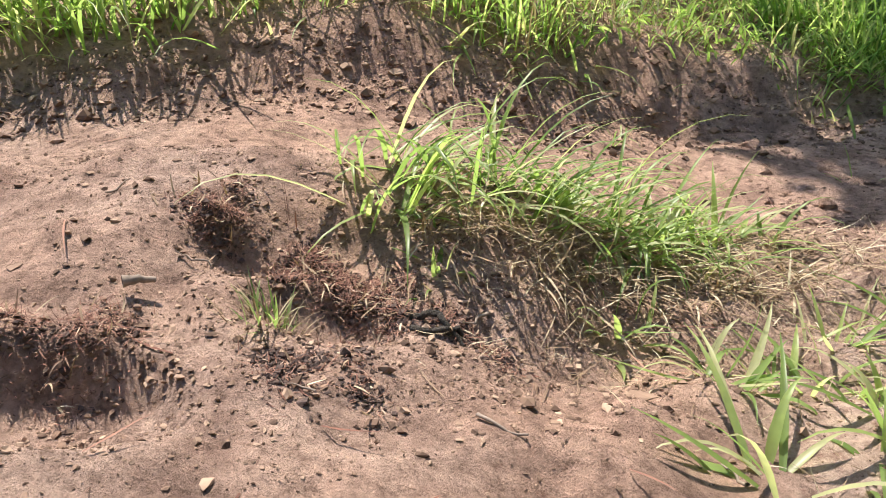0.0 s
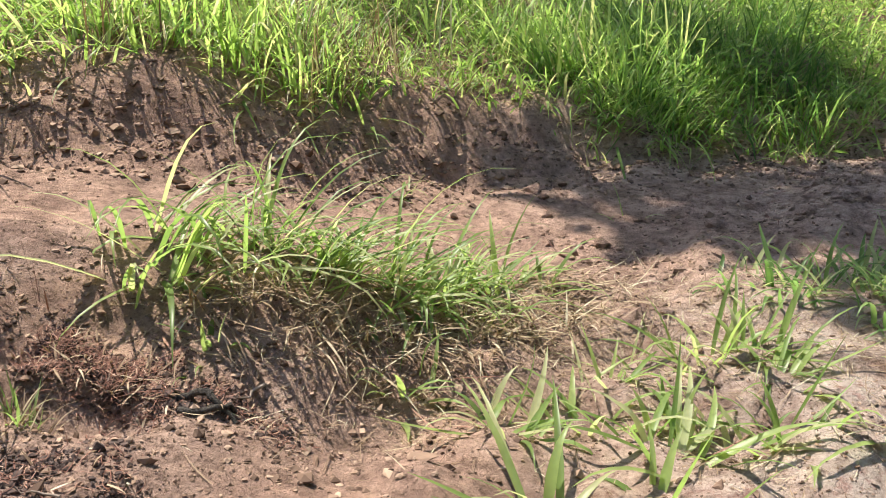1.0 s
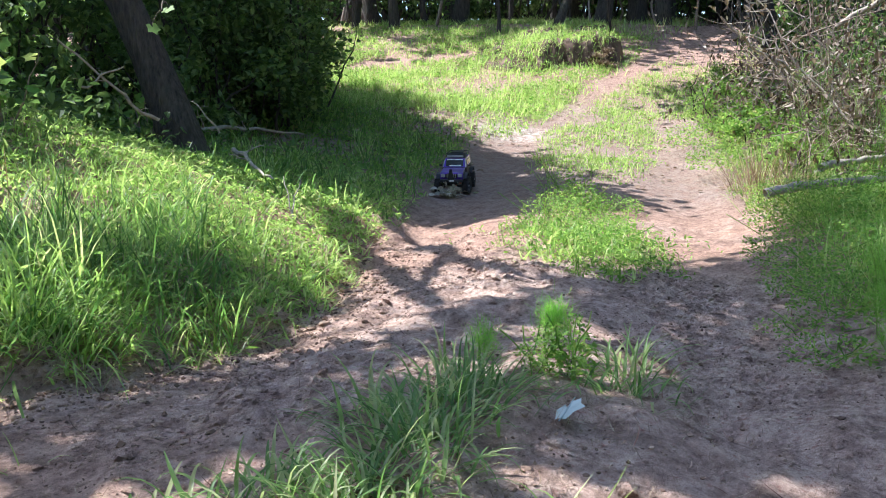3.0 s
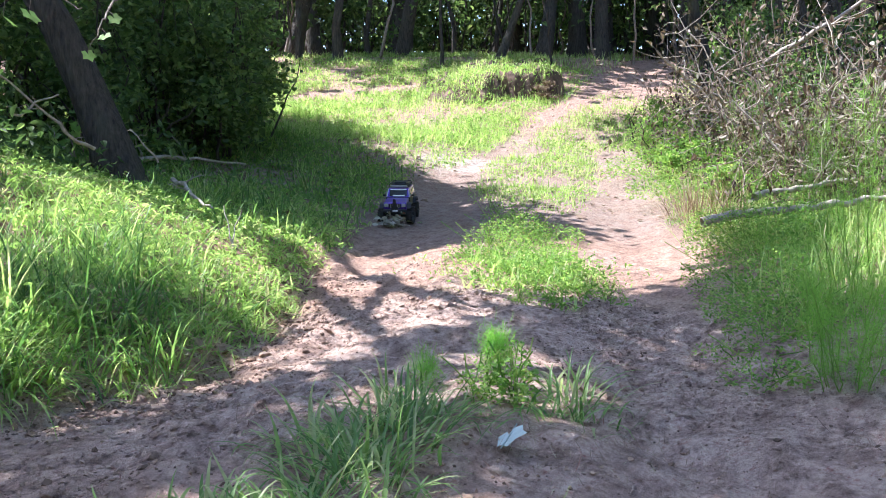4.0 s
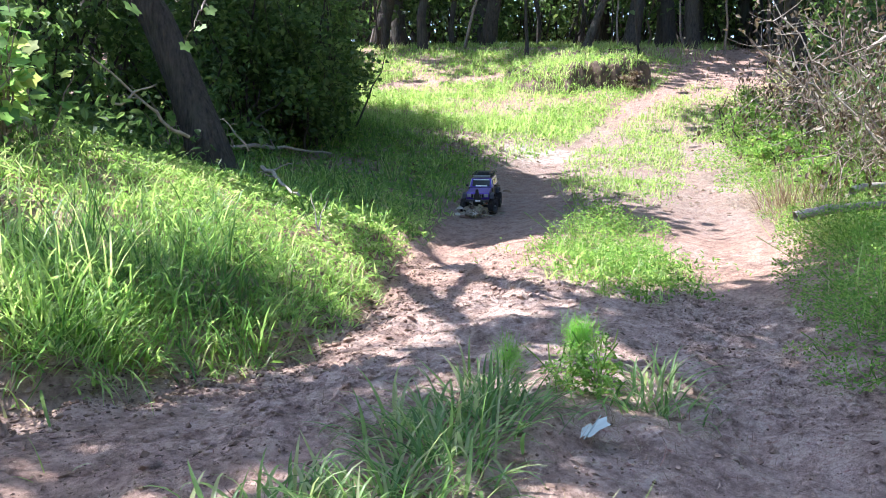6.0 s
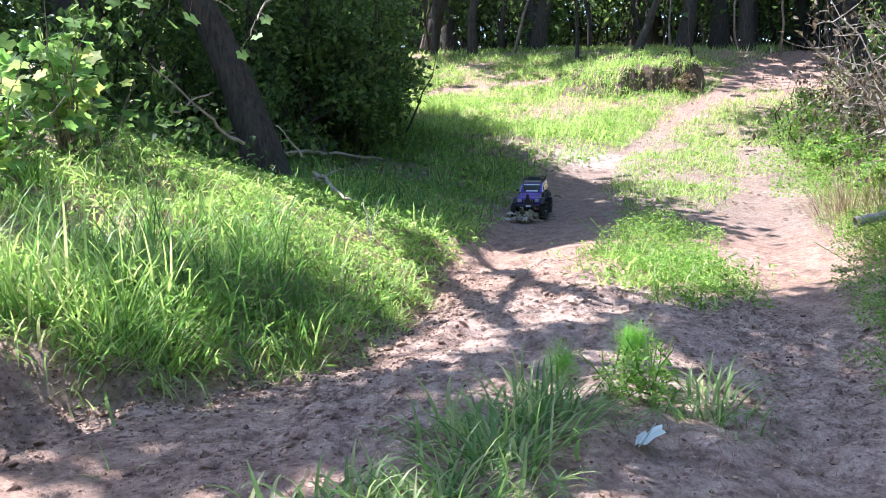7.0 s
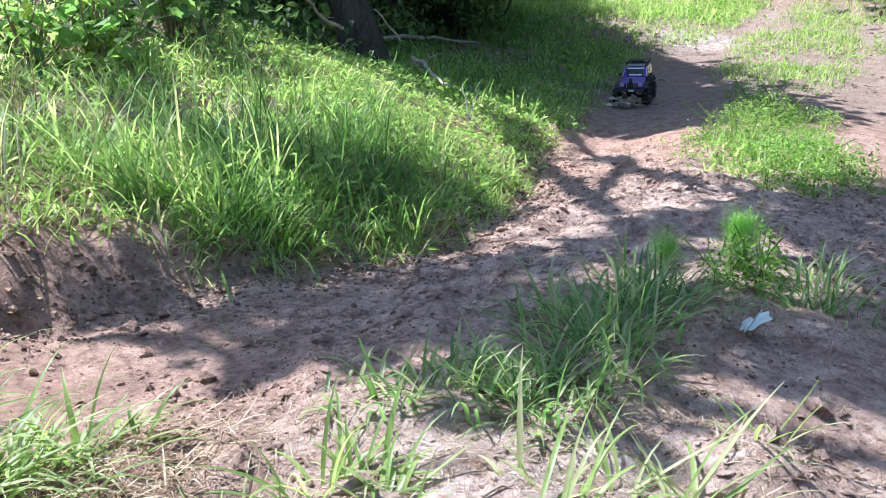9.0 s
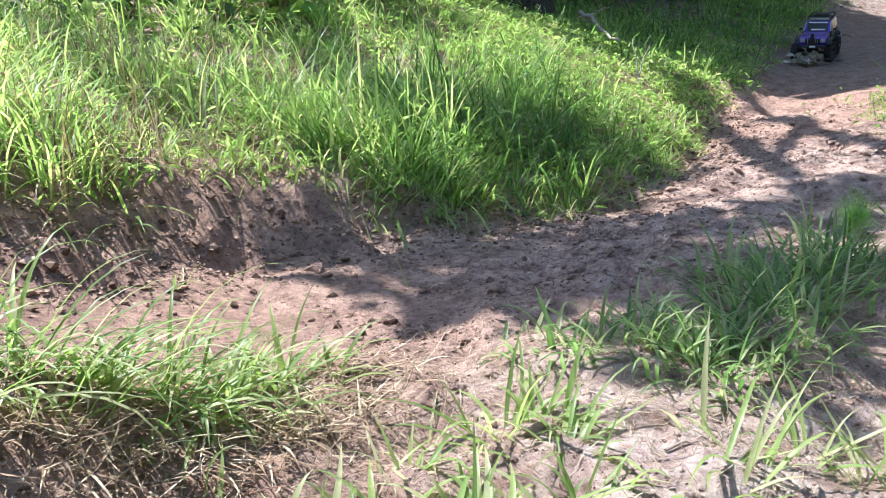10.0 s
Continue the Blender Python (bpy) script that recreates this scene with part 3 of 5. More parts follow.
# ---- single tufts on the bare sand
def tuft(cx, cy, n, length, width, spread, lean, curl, seed, name="grass_tuft", material=TUFT, label="wide-bladed green grass tuft on bare sand", group="tufts on the sand", seg=6, bias=None, category="grass tuft", single=False):
    """A grass tuft; single: every blade is a part of its own."""
    rs = np.random.RandomState(seed)
    bx, by = rs.normal(0, spread, n), rs.normal(0, spread, n)
    az = np.arctan2(by, bx) + rs.normal(0, 0.7, n)
    if bias is not None:
        az = bias + rs.normal(0, 1.1, n)
    gz = float(terrain(cx, cy))
    base = np.stack([bx, by, terrain(cx + bx, cy + by) - gz - 0.006], -1)
    args = az, np.abs(rs.normal(lean, 0.3, n)), rs.normal(curl, 0.6, n), length * rs.uniform(0.45, 1.2, n), width * rs.uniform(0.55, 1.25, n)
    root = tagged(new(name), label, category, group)
    root.location = (cx, cy, gz)
    if single:
        for k in range(n):
            V, F = blades(base[k:k + 1], *[a[k:k + 1] for a in args], seg, 0.35, seed + k)
            under(mesh_object("blade", V, F, (BLADES if material is TUFT else CLUMP_BLADES)[rs.randint(0, 4)]), root)
    else:
        V, F = blades(base, *args, seg, 0.35, seed)
        tagged(under(mesh_object("leafage", V, F, material), root), kind="stuff")
    return root


# single blades take their tone from the object
def blade_material(name, colour):
    m = foliage(name, [(0.0, tuple(c * 0.85 for c in colour)), (1.0, tuple(c * 1.15 for c in colour))], 0.36)
    return m


BLADES = [blade_material("blade_tone", c) for c in ((0.18, 0.26, 0.085), (0.26, 0.36, 0.125), (0.34, 0.43, 0.165), (0.48, 0.50, 0.29))]
CLUMP_BLADES = [blade_material("clump_blade_tone", c) for c in ((0.12, 0.21, 0.07), (0.19, 0.30, 0.11), (0.27, 0.38, 0.15), (0.40, 0.44, 0.24))]
# the long tuft on the hump, from its thick end to its low end
for i, (cx, cy, n, ln) in enumerate([(0.345, 1.10, 30, 0.19), (0.36, 1.16, 24, 0.18), (0.43, 1.15, 34, 0.17), (0.50, 1.16, 32, 0.17), (0.56, 1.20, 34, 0.18), (0.62, 1.20, 32, 0.16), (0.68, 1.23, 30, 0.15), (0.74, 1.27, 30, 0.14), (0.80, 1.33, 24, 0.12), (0.52, 1.12, 22, 0.15), (0.64, 1.17, 24, 0.14)]):
    tuft(cx, cy, int(n * 0.9), ln * 1.0, 0.0080, 0.034, 0.95, 1.6, 100 + i, single=True, label="long arching green blades of the tuft on the hump", group="tuft on the hump", bias=-0.7 + 0.1 * i)
for i, (cx, cy, n, ln) in enumerate([(-0.42, 1.68, 34, 0.27), (-0.30, 1.72, 36, 0.28), (-0.18, 1.76, 34, 0.26), (-0.08, 1.82, 26, 0.22), (-0.55, 1.64, 30, 0.25), (-0.36, 1.76, 30, 0.3)]):
    tuft(cx, cy, n, ln, 0.009, 0.04, 0.6, 1.6, 230 + i, single=True, label="long grass hanging over the edge of the bank", group="tufts on the bank edge", bias=-1.2)
for i, (cx, cy, ln) in enumerate([(0.36, 1.13, 0.26), (0.45, 1.16, 0.27), (0.54, 1.18, 0.27), (0.62, 1.2, 0.25), (0.70, 1.24, 0.22)]):
    tuft(cx, cy, 9, ln * 0.85, 0.006, 0.03, 0.8, 2.0, 125 + i, label="long arching pale blades of the tuft on the hump", group="tuft on the hump", bias=0.0, seg=8, single=True)
for i, (cx, cy, n, ln, wd) in enumerate([(0.60, 1.01, 14, 0.08, 0.010), (0.41, 0.99, 10, 0.05, 0.008), (0.70, 0.91, 18, 0.10, 0.010), (0.72, 0.77, 20, 0.15, 0.011), (0.80, 0.96, 18, 0.10, 0.009),
        (0.86, 0.93, 16, 0.10, 0.010), (0.86, 0.86, 18, 0.12, 0.011), (0.94, 0.90, 14, 0.11, 0.010), (0.98, 1.05, 26, 0.13, 0.009), (1.03, 1.04, 18, 0.11, 0.009), (0.90, 1.06, 10, 0.10, 0.006),
        (1.02, 0.98, 16, 0.10, 0.009), (0.99, 0.88, 12, 0.10, 0.009), (1.18, 0.88, 14, 0.14, 0.008), (1.27, 0.87, 12, 0.16, 0.008), (1.14, 0.83, 14, 0.14, 0.009), (1.36, 0.80, 16, 0.15, 0.008),
        (1.52, 0.87, 12, 0.11, 0.007), (1.31, 0.82, 10, 0.17, 0.008), (0.82, 0.80, 14, 0.11, 0.010), (1.10, 1.68, 5, 0.07, 0.005), (0.67, 1.80, 5, 0.10, 0.005), (0.84, 1.02, 10, 0.09, 0.007)]):
    tuft(cx, cy, n, ln, wd * 0.85, 0.02, 0.9, 1.2, 140 + i, single=True)
# darker, dense clump where the tracks part
for i, (cx, cy, n, ln) in enumerate([(1.12, 1.24, 16, 0.09), (1.19, 1.22, 28, 0.11), (1.25, 1.20, 28, 0.12), (1.26, 1.13, 24, 0.12), (1.30, 1.08, 28, 0.12), (1.34, 1.05, 24, 0.11), (1.33, 1.15, 28, 0.13), (1.40, 1.10, 34, 0.15), (1.42, 1.17, 30, 0.14), (1.50, 1.13, 36, 0.16), (1.50, 1.21, 34, 0.15),
        (1.58, 1.20, 36, 0.17), (1.60, 1.30, 34, 0.15), (1.57, 1.36, 24, 0.13), (1.66, 1.24, 38, 0.17), (1.70, 1.32, 36, 0.17), (1.78, 1.33, 34, 0.16), (1.74, 1.24, 32, 0.15), (1.84, 1.38, 22, 0.16), (1.84, 1.27, 22, 0.13), (2.02, 1.24, 16, 0.12), (2.08, 1.17, 20, 0.13), (2.18, 1.22, 24, 0.16), (2.26, 1.26, 24, 0.17), (2.2, 1.16, 16, 0.13)]):
    tuft(cx, cy, int(n * 1.35), ln * 0.9, 0.0068, 0.038, 0.8, 1.6, 180 + i, material=CLUMP, single=True, label="dense dark green grass clump between the tracks", group="clump between the tracks")


def wood_floor(x, y):
    d, w = bank_side(x, y)
    return smooth(1.0, 1.5, d) * (w < 9.5) + 0 * x


carpet("wood_floor_plants", 5000, (-2.5, 3.2, 5.0, 9.0), wood_floor, 0.06, 0.22, LEAF, "dark low plants on the floor of the wood", 46, 5, 0.08)


# ---- trees and thickets
def crown_points(n, centre, radius, rs, clumps=14, tight=0.28):
    c = rs.normal(0, 1, (clumps, 3))
    c /= np.linalg.norm(c, axis=1)[:, None]
    c *= rs.uniform(0.2, 1.15, clumps)[:, None] ** 0.6
    pick = rs.randint(0, clumps, n)
    return np.asarray(centre) + (c[pick] + rs.normal(0, tight, (n, 3))) * np.asarray(radius)


def tree(base, top, r0, crowns, leaf, seed, label, name="tree", limbs=4, bark=None, wander=0.03, leafmat=None, bough=0.3, bare=()):
    """A trunk up to top, with boughs into each crown (centre, radii, number of leaves)."""
    rs = np.random.RandomState(seed)
    bx, by = base
    z = float(terrain(bx, by))
    here = np.array([bx, by, z])
    root = tagged(new(name), label, "tree", "trees of the wood")
    root.location = (bx, by, z)
    line = crooked((0, 0, -0.1), np.array(top) - here, 12, wander, rs)
    f = np.linspace(0, 1, 12)
    paths = [(line, r0 * (1 - 0.65 * f) * (1 + 0.45 * np.exp(-f * 14)))]
    pts = []
    for centre, radii, n in crowns:
        cc, cr = np.array(centre) - here, np.array(radii)
        for k in range(limbs):
            p = crooked(line[rs.randint(7, 12)], cc + rs.normal(0, 0.4, 3) * cr, 7, 0.05, rs)
            paths.append((p, np.linspace(r0 * bough, r0 * bough * 0.27, 7)))
            for j in range(3):
                q = crooked(p[4 + j % 3], p[4 + j % 3] + rs.normal(0, 0.4, 3) * cr, 5, 0.03, rs)
                paths.append((q, np.linspace(r0 * bough * 0.33, r0 * bough * 0.1, 5)))
        pts.append(crown_points(n, cc, cr, rs))
    for spots, r1 in bare:
        way = [line[9]] + [np.array(p) - here for p in spots]
        limb = np.concatenate([crooked(way[i], way[i + 1], 6, 0.012, rs)[(1 if i else 0):] for i in range(len(way) - 1)])
        paths.append((limb, np.linspace(r1 * 1.3, r1 * 0.7, len(limb))))
    under(mesh_object("trunk", *tubes(paths, 8), bark or BARK), root)
    if pts:
        under(mesh_object("crown", *leaves(np.concatenate(pts), leaf, seed), leafmat or LEAF, False), root)
    return root


def thicket(name, centre, radius, n, leaf, seed, label, stems=8, material=None, clumps=38, category="shrub", group="undergrowth"):
    rs = np.random.RandomState(seed)
    bx, by = centre
    z = float(terrain(bx, by))
    root = tagged(new(name), label, category, group)
    root.location = (bx, by, z)
    rx, ry, rz = radius
    pts = crown_points(n, (0, 0, rz * 0.9), (rx, ry, rz), rs, clumps, 0.13)
    pts = pts[pts[:, 2] > 0.0]
    under(mesh_object("foliage", *leaves(pts, leaf, seed, 0.6, 0.5, 0.32), material or LEAF, False), root)
    paths = []
    for k in range(stems):
        a = np.array([rs.normal(0, rx * 0.3), rs.normal(0, ry * 0.3), -0.05])
        b = a + np.array([rs.normal(0, rx * 0.5), rs.normal(0, ry * 0.5), rz * rs.uniform(1.0, 1.9)])
        paths.append((crooked(a, b, 7, 0.03, rs), np.linspace(0.011, 0.003, 7) * (0.7 + rx)))
    tagged(under(mesh_object("framework", *tubes(paths, 5), BARK), root), kind="stuff")
    return root


def shade_from(x, y, h):
    """The place at height h whose shadow falls on (x, y)."""
    return (x + SUN.x / SUN.z * h, y + SUN.y / SUN.z * h, h)


# leaning trunk on the bank and the dark trunk behind it
tree((2.88, 4.48), (1.98, 5.46, 3.4), 0.105, [(shade_from(4.4, 4.0, 4.6), (0.8, 0.6, 0.4), 1500)], 0.11, 301, "leaning grey-brown tree trunk on the grassy bank", wander=0.02, limbs=3)
# its crowns hang out of view, placed to shade the slope
tree((2.25, 5.6), (2.0, 5.9, 4.6), 0.17, [(shade_from(4.9, 5.0, 5.0), (1.0, 0.9, 0.5), 2900), ((3.3, 6.3, 3.7), (0.9, 0.9, 0.4), 2600), ((3.5, 5.5, 3.6), (0.75, 0.6, 0.35), 1700)], 0.11, 302, "thick dark tree trunk in the shade of the bank")
# unseen trees, their crowns and bare boughs placed to shade the ruts
tree((-1.4, 5.6), (-0.6, 5.0, 3.6), 0.14, [(shade_from(1.62, 1.74, 3.6), (0.45, 0.32, 0.22), 430), (shade_from(1.2, 1.84, 3.6), (0.26, 0.11, 0.12), 110), (shade_from(0.98, 1.97, 3.6), (0.14, 0.07, 0.1), 60), (shade_from(1.42, 1.5, 3.6), (0.25, 0.12, 0.15), 120), (shade_from(2.12, 1.62, 3.7), (0.28, 0.16, 0.15), 210), (shade_from(2.48, 1.84, 3.8), (0.28, 0.1, 0.12), 80), (shade_from(2.12, 2.4, 3.9), (0.18, 0.1, 0.1), 130), (shade_from(1.7, 1.15, 3.8), (0.45, 0.26, 0.22), 400), (shade_from(2.08, 0.92, 4.0), (0.36, 0.18, 0.2), 180), (shade_from(1.15, 1.66, 3.6), (0.2, 0.14, 0.15), 130), (shade_from(1.86, 2.36, 3.9), (0.24, 0.11, 0.1), 220), (shade_from(1.6, 2.46, 3.9), (0.26, 0.15, 0.15), 260), (shade_from(1.38, 2.78, 4.0), (0.12, 0.2, 0.12), 110)], 0.09, 303, "unseen broad tree reaching over the bank, placed for its shade", limbs=2, bough=0.1)
tree((0.2, 6.9), (0.5, 5.9, 4.6), 0.15, [(shade_from(3.2, 1.6, 4.4), (0.5, 0.35, 0.25), 560), (shade_from(2.75, 1.62, 4.4), (0.3, 0.16, 0.2), 220), (shade_from(3.3, 1.86, 4.5), (0.35, 0.14, 0.2), 110), (shade_from(3.85, 1.4, 4.6), (0.5, 0.4, 0.25), 900), (shade_from(3.2, 0.85, 4.5), (0.55, 0.35, 0.25), 1000), (shade_from(2.25, 0.68, 4.4), (0.4, 0.25, 0.2), 420), (shade_from(4.8, 1.7, 4.8), (0.5, 0.4, 0.25), 380), (shade_from(2.55, 1.0, 4.4), (0.5, 0.3, 0.25), 480)], 0.10, 304, "unseen broad tree reaching over the bank, placed for its shade", limbs=2, bough=0.1)
tree((0.9, 7.2), (0.9, 5.6, 4.4), 0.15, [((0.8, 6.9, 3.5), (1.3, 0.7, 0.4), 1500)], 0.10, 305, "unseen broad tree reaching over the bank, placed for its shade", limbs=3, bough=0.12,
     bare=[([shade_from(*p, 3.0) for p in ((3.1, 3.3), (2.82, 2.99), (2.74, 2.68), (2.5, 2.26), (2.35, 2.0))], 0.055),
           ([shade_from(*p, 3.1) for p in ((3.5, 3.5), (3.33, 3.3), (3.24, 2.95), (2.93, 2.4), (2.85, 2.07))], 0.045),
           ([shade_from(*p, 3.05) for p in ((3.24, 2.95), (3.08, 2.7), (2.6, 2.35), (2.35, 2.2))], 0.035)])
# wood along the left of the track: (trunk), where its shadow falls
for i, (bx, by, sx, sy) in enumerate([(2.6, 7.9, 4.5, 5.0), (3.2, 8.6, 5.2, 5.7), (3.5, 9.3, 5.3, 6.6), (1.6, 7.6, 3.6, 5.0), (3.7, 10.3, 5.5, 7.4), (4.0, 11.3, 5.7, 8.6), (2.2, 10.5, 4.6, 7.6), (0.4, 8.6, 2.6, 5.2), (4.6, 10.8, 6.3, 8.9), (5.0, 10.4, 6.6, 8.0), (4.4, 9.4, 6.1, 7.2)]):
    rs = np.random.RandomState(400 + i)
    top = shade_from(sx, sy, 5.2)
    tree((bx, by), top, rs.uniform(0.07, 0.14), [(top, (0.95, 0.95, 0.8), 2700)], 0.145, 420 + i, "dark tree at the edge of the wood")
for i, (bx, by, rx, rz, n) in enumerate([(4.2, 6.3, 0.55, 0.85, 5200), (3.6, 6.7, 0.6, 0.9, 4200), (4.9, 7.3, 0.6, 0.9, 4200), (5.4, 8.4, 0.8, 0.9, 4200), (2.9, 6.4, 0.7, 0.6, 3200), (2.0, 6.6, 0.9, 0.8, 3600),
        (1.2, 6.0, 0.8, 0.7, 3200), (6.2, 10.0, 0.9, 1.1, 3600), (3.5, 8.2, 1.2, 1.3, 3600), (7.2, 11.6, 1.2, 1.3, 3600), (0.3, 6.2, 0.8, 0.7, 2200), (1.3, 5.3, 0.4, 0.3, 700), (2.0, 5.0, 0.45, 0.35, 1400), (0.4, 5.3, 0.4, 0.3, 700), (3.4, 5.6, 0.45, 0.35, 1300), (5.6, 7.6, 0.5, 0.6, 3000), (5.3, 7.0, 0.4, 0.5, 2600), (6.3, 9.0, 0.6, 0.6, 2600), (4.6, 6.5, 0.4, 0.45, 2400)]):
    thicket("thicket", (bx, by), (rx, rx, rz), int(n * 0.75), 0.062, 450 + i, "dark leafy undergrowth at the edge of the wood", 14)
# slim young trees that break the edge of the wood
for i, (bx, by, hgt) in enumerate([(4.9, 6.5, 1.0), (5.5, 7.1, 1.3), (5.9, 7.7, 1.6), (4.4, 6.0, 0.9), (6.4, 8.6, 1.5), (3.9, 5.9, 1.4), (3.3, 5.7, 1.2), (5.2, 6.9, 1.9), (4.7, 6.2, 1.7)]):
    z = float(terrain(bx, by))
    tree((bx, by), (bx + 0.1, by - 0.05, z + hgt), 0.013, [((bx, by, z + hgt * 0.75), (0.32, 0.32, 0.32), 420), ((bx + 0.1, by - 0.1, z + hgt * 0.4), (0.28, 0.28, 0.25), 260)], 0.05, 1400 + i, "slim young tree at the edge of the wood", limbs=3, wander=0.02)
# trees behind the far mound
rs = np.random.RandomState(77)
FAR = [(10.2, 12.2, 0.05, 0), (10.6, 11.6, 0.075, 0), (11.6, 11.9, 0.05, 0.2), (11.9, 11.3, 0.13, 0), (11.25, 8.62, 0.06, 1.9), (13.6, 9.4, 0.13, 0), (14.6, 9.3, 0.16, 0), (14.2, 8.5, 0.12, 0), (15.6, 7.6, 0.08, 0),
       (15.0, 6.6, 0.06, 0), (14.4, 5.6, 0.1, 0), (12.8, 12.4, 0.15, 0), (15.5, 11.5, 0.17, 0), (17, 9.0, 0.17, 0), (17.5, 6.5, 0.15, 0), (9.0, 13.5, 0.1, 0), (13.0, 3.8, 0.1, 0), (11.0, 2.4, 0.1, 0), (9.6, 1.2, 0.09, 0),
       (16.5, 10.2, 0.07, 0.2), (13.2, 11.2, 0.04, -0.2), (16.2, 8.3, 0.05, 0.3), (17.8, 10.5, 0.12, 0), (14.2, 11.0, 0.05, 0.2), (16.8, 5.2, 0.07, -0.3), (11.2, 13.0, 0.13, 0), (16.0, 9.4, 0.13, 0), (16.6, 7.2, 0.14, 0)]
for i, (bx, by, r, lean) in enumerate(FAR):
    tree((bx, by), (bx + lean + rs.normal(0, 0.25), by - lean * 0.6 + rs.normal(0, 0.25), 8.5), r, [((bx, by, 8.3), (1.6, 1.6, 1.0), 200)], 0.25, 520 + i, "tall dark trunk in the wood behind the mound", wander=0.06)
# thin bare saplings and low boughs in front of the dark
for i in range(46):
    a, d = radians(rs.uniform(6, 58)), rs.uniform(13.5, 20)
    bx, by = 0.7 + d * math.cos(a), 0.2 + d * math.sin(a)
    hgt, lx, ly = rs.uniform(1.6, 4.0), rs.normal(0, 0.5), rs.normal(0, 0.5)
    z = float(terrain(bx, by))
    tree((bx, by), (bx + lx, by + ly, z + hgt), rs.uniform(0.015, 0.04), [((bx + lx * 0.8, by + ly * 0.8, z + hgt * rs.uniform(0.45, 0.9)), (0.7, 0.7, 0.5), 100)], 0.08, 1300 + i, "thin sapling with sparse leaves in the wood", limbs=3, bark=(DEAD_WOOD, BARK)[i % 2], leafmat=LEAF, wander=0.05)
for i in range(60):
    k = i / 59
    a = radians(72 - 78 * k)
    d = 17.5 + 6 * ((i * 7) % 5) / 5
    thicket("thicket", (0.7 + d * math.cos(a), 0.2 + d * math.sin(a)), (1.5, 1.5, 0.8 + (i * 3) % 4 * 0.45), 1300, 0.12, 600 + i, "dense green undergrowth far in the wood", 10, (LEAF, DIMMED_LEAF)[i % 2])
# trees behind the brush on the right, and boughs that shade the mound
for i, (bx, by, r) in enumerate([(9.6, 3.4, 0.1), (8.9, 1.8, 0.09), (10.4, 4.6, 0.08), (7.9, 0.6, 0.1), (8.3, 2.7, 0.05), (10.6, 3.2, 0.12)]):
    # crown set out of view towards the sun to shade the undergrowth below
    top = shade_from(bx + 0.2, by - 0.1, 6.2)
    tree((bx, by), (bx - 0.4, by + 0.8, 5.5), r, [(top, (1.0, 1.0, 0.6), 1500)], 0.14, 560 + i, "dark trunk behind the brush heap")
for i, (bx, by, rx, rz, n) in enumerate([(8.8, 3.0, 0.7, 0.7, 2600), (9.2, 2.2, 0.8, 0.8, 2600), (8.2, 1.3, 0.7, 0.7, 2400), (10.2, 4.0, 0.7, 0.7, 2200), (7.4, 0.7, 0.6, 0.6, 2000), (11.5, 4.8, 0.8, 0.8, 2200)]):
    thicket("thicket", (bx, by), (rx, rx, rz), int(n * 0.7), 0.07, 580 + i, "dark leafy undergrowth behind the brush heap", 14)
tree((10.6, 12.9), (10.9, 11.2, 7.0), 0.14, [(shade_from(13.2, 7.3, 8.0), (1.3, 1.0, 0.6), 150)], 0.18, 590, "tall tree shading the mound")
# the wood further off, its darkness painted into the leaf colour
for ring, (d0, n, hgt) in enumerate([(24, 70000, 9.0)]):
    rs = np.random.RandomState(700 + ring)
    a = radians(360) * rs.uniform(0, 1, n)
    d = d0 + rs.uniform(0, 4, n)
    px, py = 0.7 + d * np.cos(a), 0.2 + d * np.sin(a)
    pts = np.stack([px, py, ground(px, py) + hgt * rs.uniform(0, 1, n) ** 0.9], -1)
    tagged(mesh_object("far_woods", *leaves(pts, 0.45, 71), DIMMED_LEAF, False), "distant foliage of the wood, its shade put into the dark colour", "trees", kind="stuff")
# tall trees behind the viewer close the clearing
for i in range(9):
    rs = np.random.RandomState(800 + i)
    a = radians(-170 + 19 * i)
    bx, by = 0.7 + 9.5 * math.cos(a) + rs.normal(0, 0.6), 0.2 + 9.5 * math.sin(a) + rs.normal(0, 0.6)
    tree((bx, by), (bx, by, 6.5), 0.15, [((bx, by, 5.2), (1.7, 1.7, 2.2), 1100)], 0.38, 810 + i, "tall leafy tree at the open side of the clearing")


# unseen leaf layer added sunward of the wood so that it lies in shade
rs = np.random.RandomState(720)
n = 15000
a, d = radians(1) * rs.uniform(-15, 95, n), 14.8 + 14 * rs.uniform(0, 1, n) ** 0.8
px, py = 0.7 + d * np.cos(a), 0.2 + d * np.sin(a)
hgt = rs.uniform(7.5, 10.0, n)
gap = patchy(px, py, 1.3, 0.9, 4) < 0.6
pts = np.stack([px + SUN.x / SUN.z * hgt, py + SUN.y / SUN.z * hgt, ground(px, py) + hgt], -1)[gap]
tagged(mesh_object("shading_canopy", *leaves(pts, 0.5, 73), DIMMED_LEAF, False), "unseen leaf layer added above the wood to shade it", "trees", kind="stuff")


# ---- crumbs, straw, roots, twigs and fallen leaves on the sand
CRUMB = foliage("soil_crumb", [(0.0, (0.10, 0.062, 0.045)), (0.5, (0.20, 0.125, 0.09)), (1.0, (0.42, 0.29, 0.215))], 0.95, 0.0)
_ball = np.array([(1, 0, 0), (-1, 0, 0), (0, 1, 0), (0, -1, 0), (0, 0, 1), (0, 0, -1), (.6, .6, .6), (-.6, .6, .6), (.6, -.6, .6), (-.6, -.6, .6)], float)
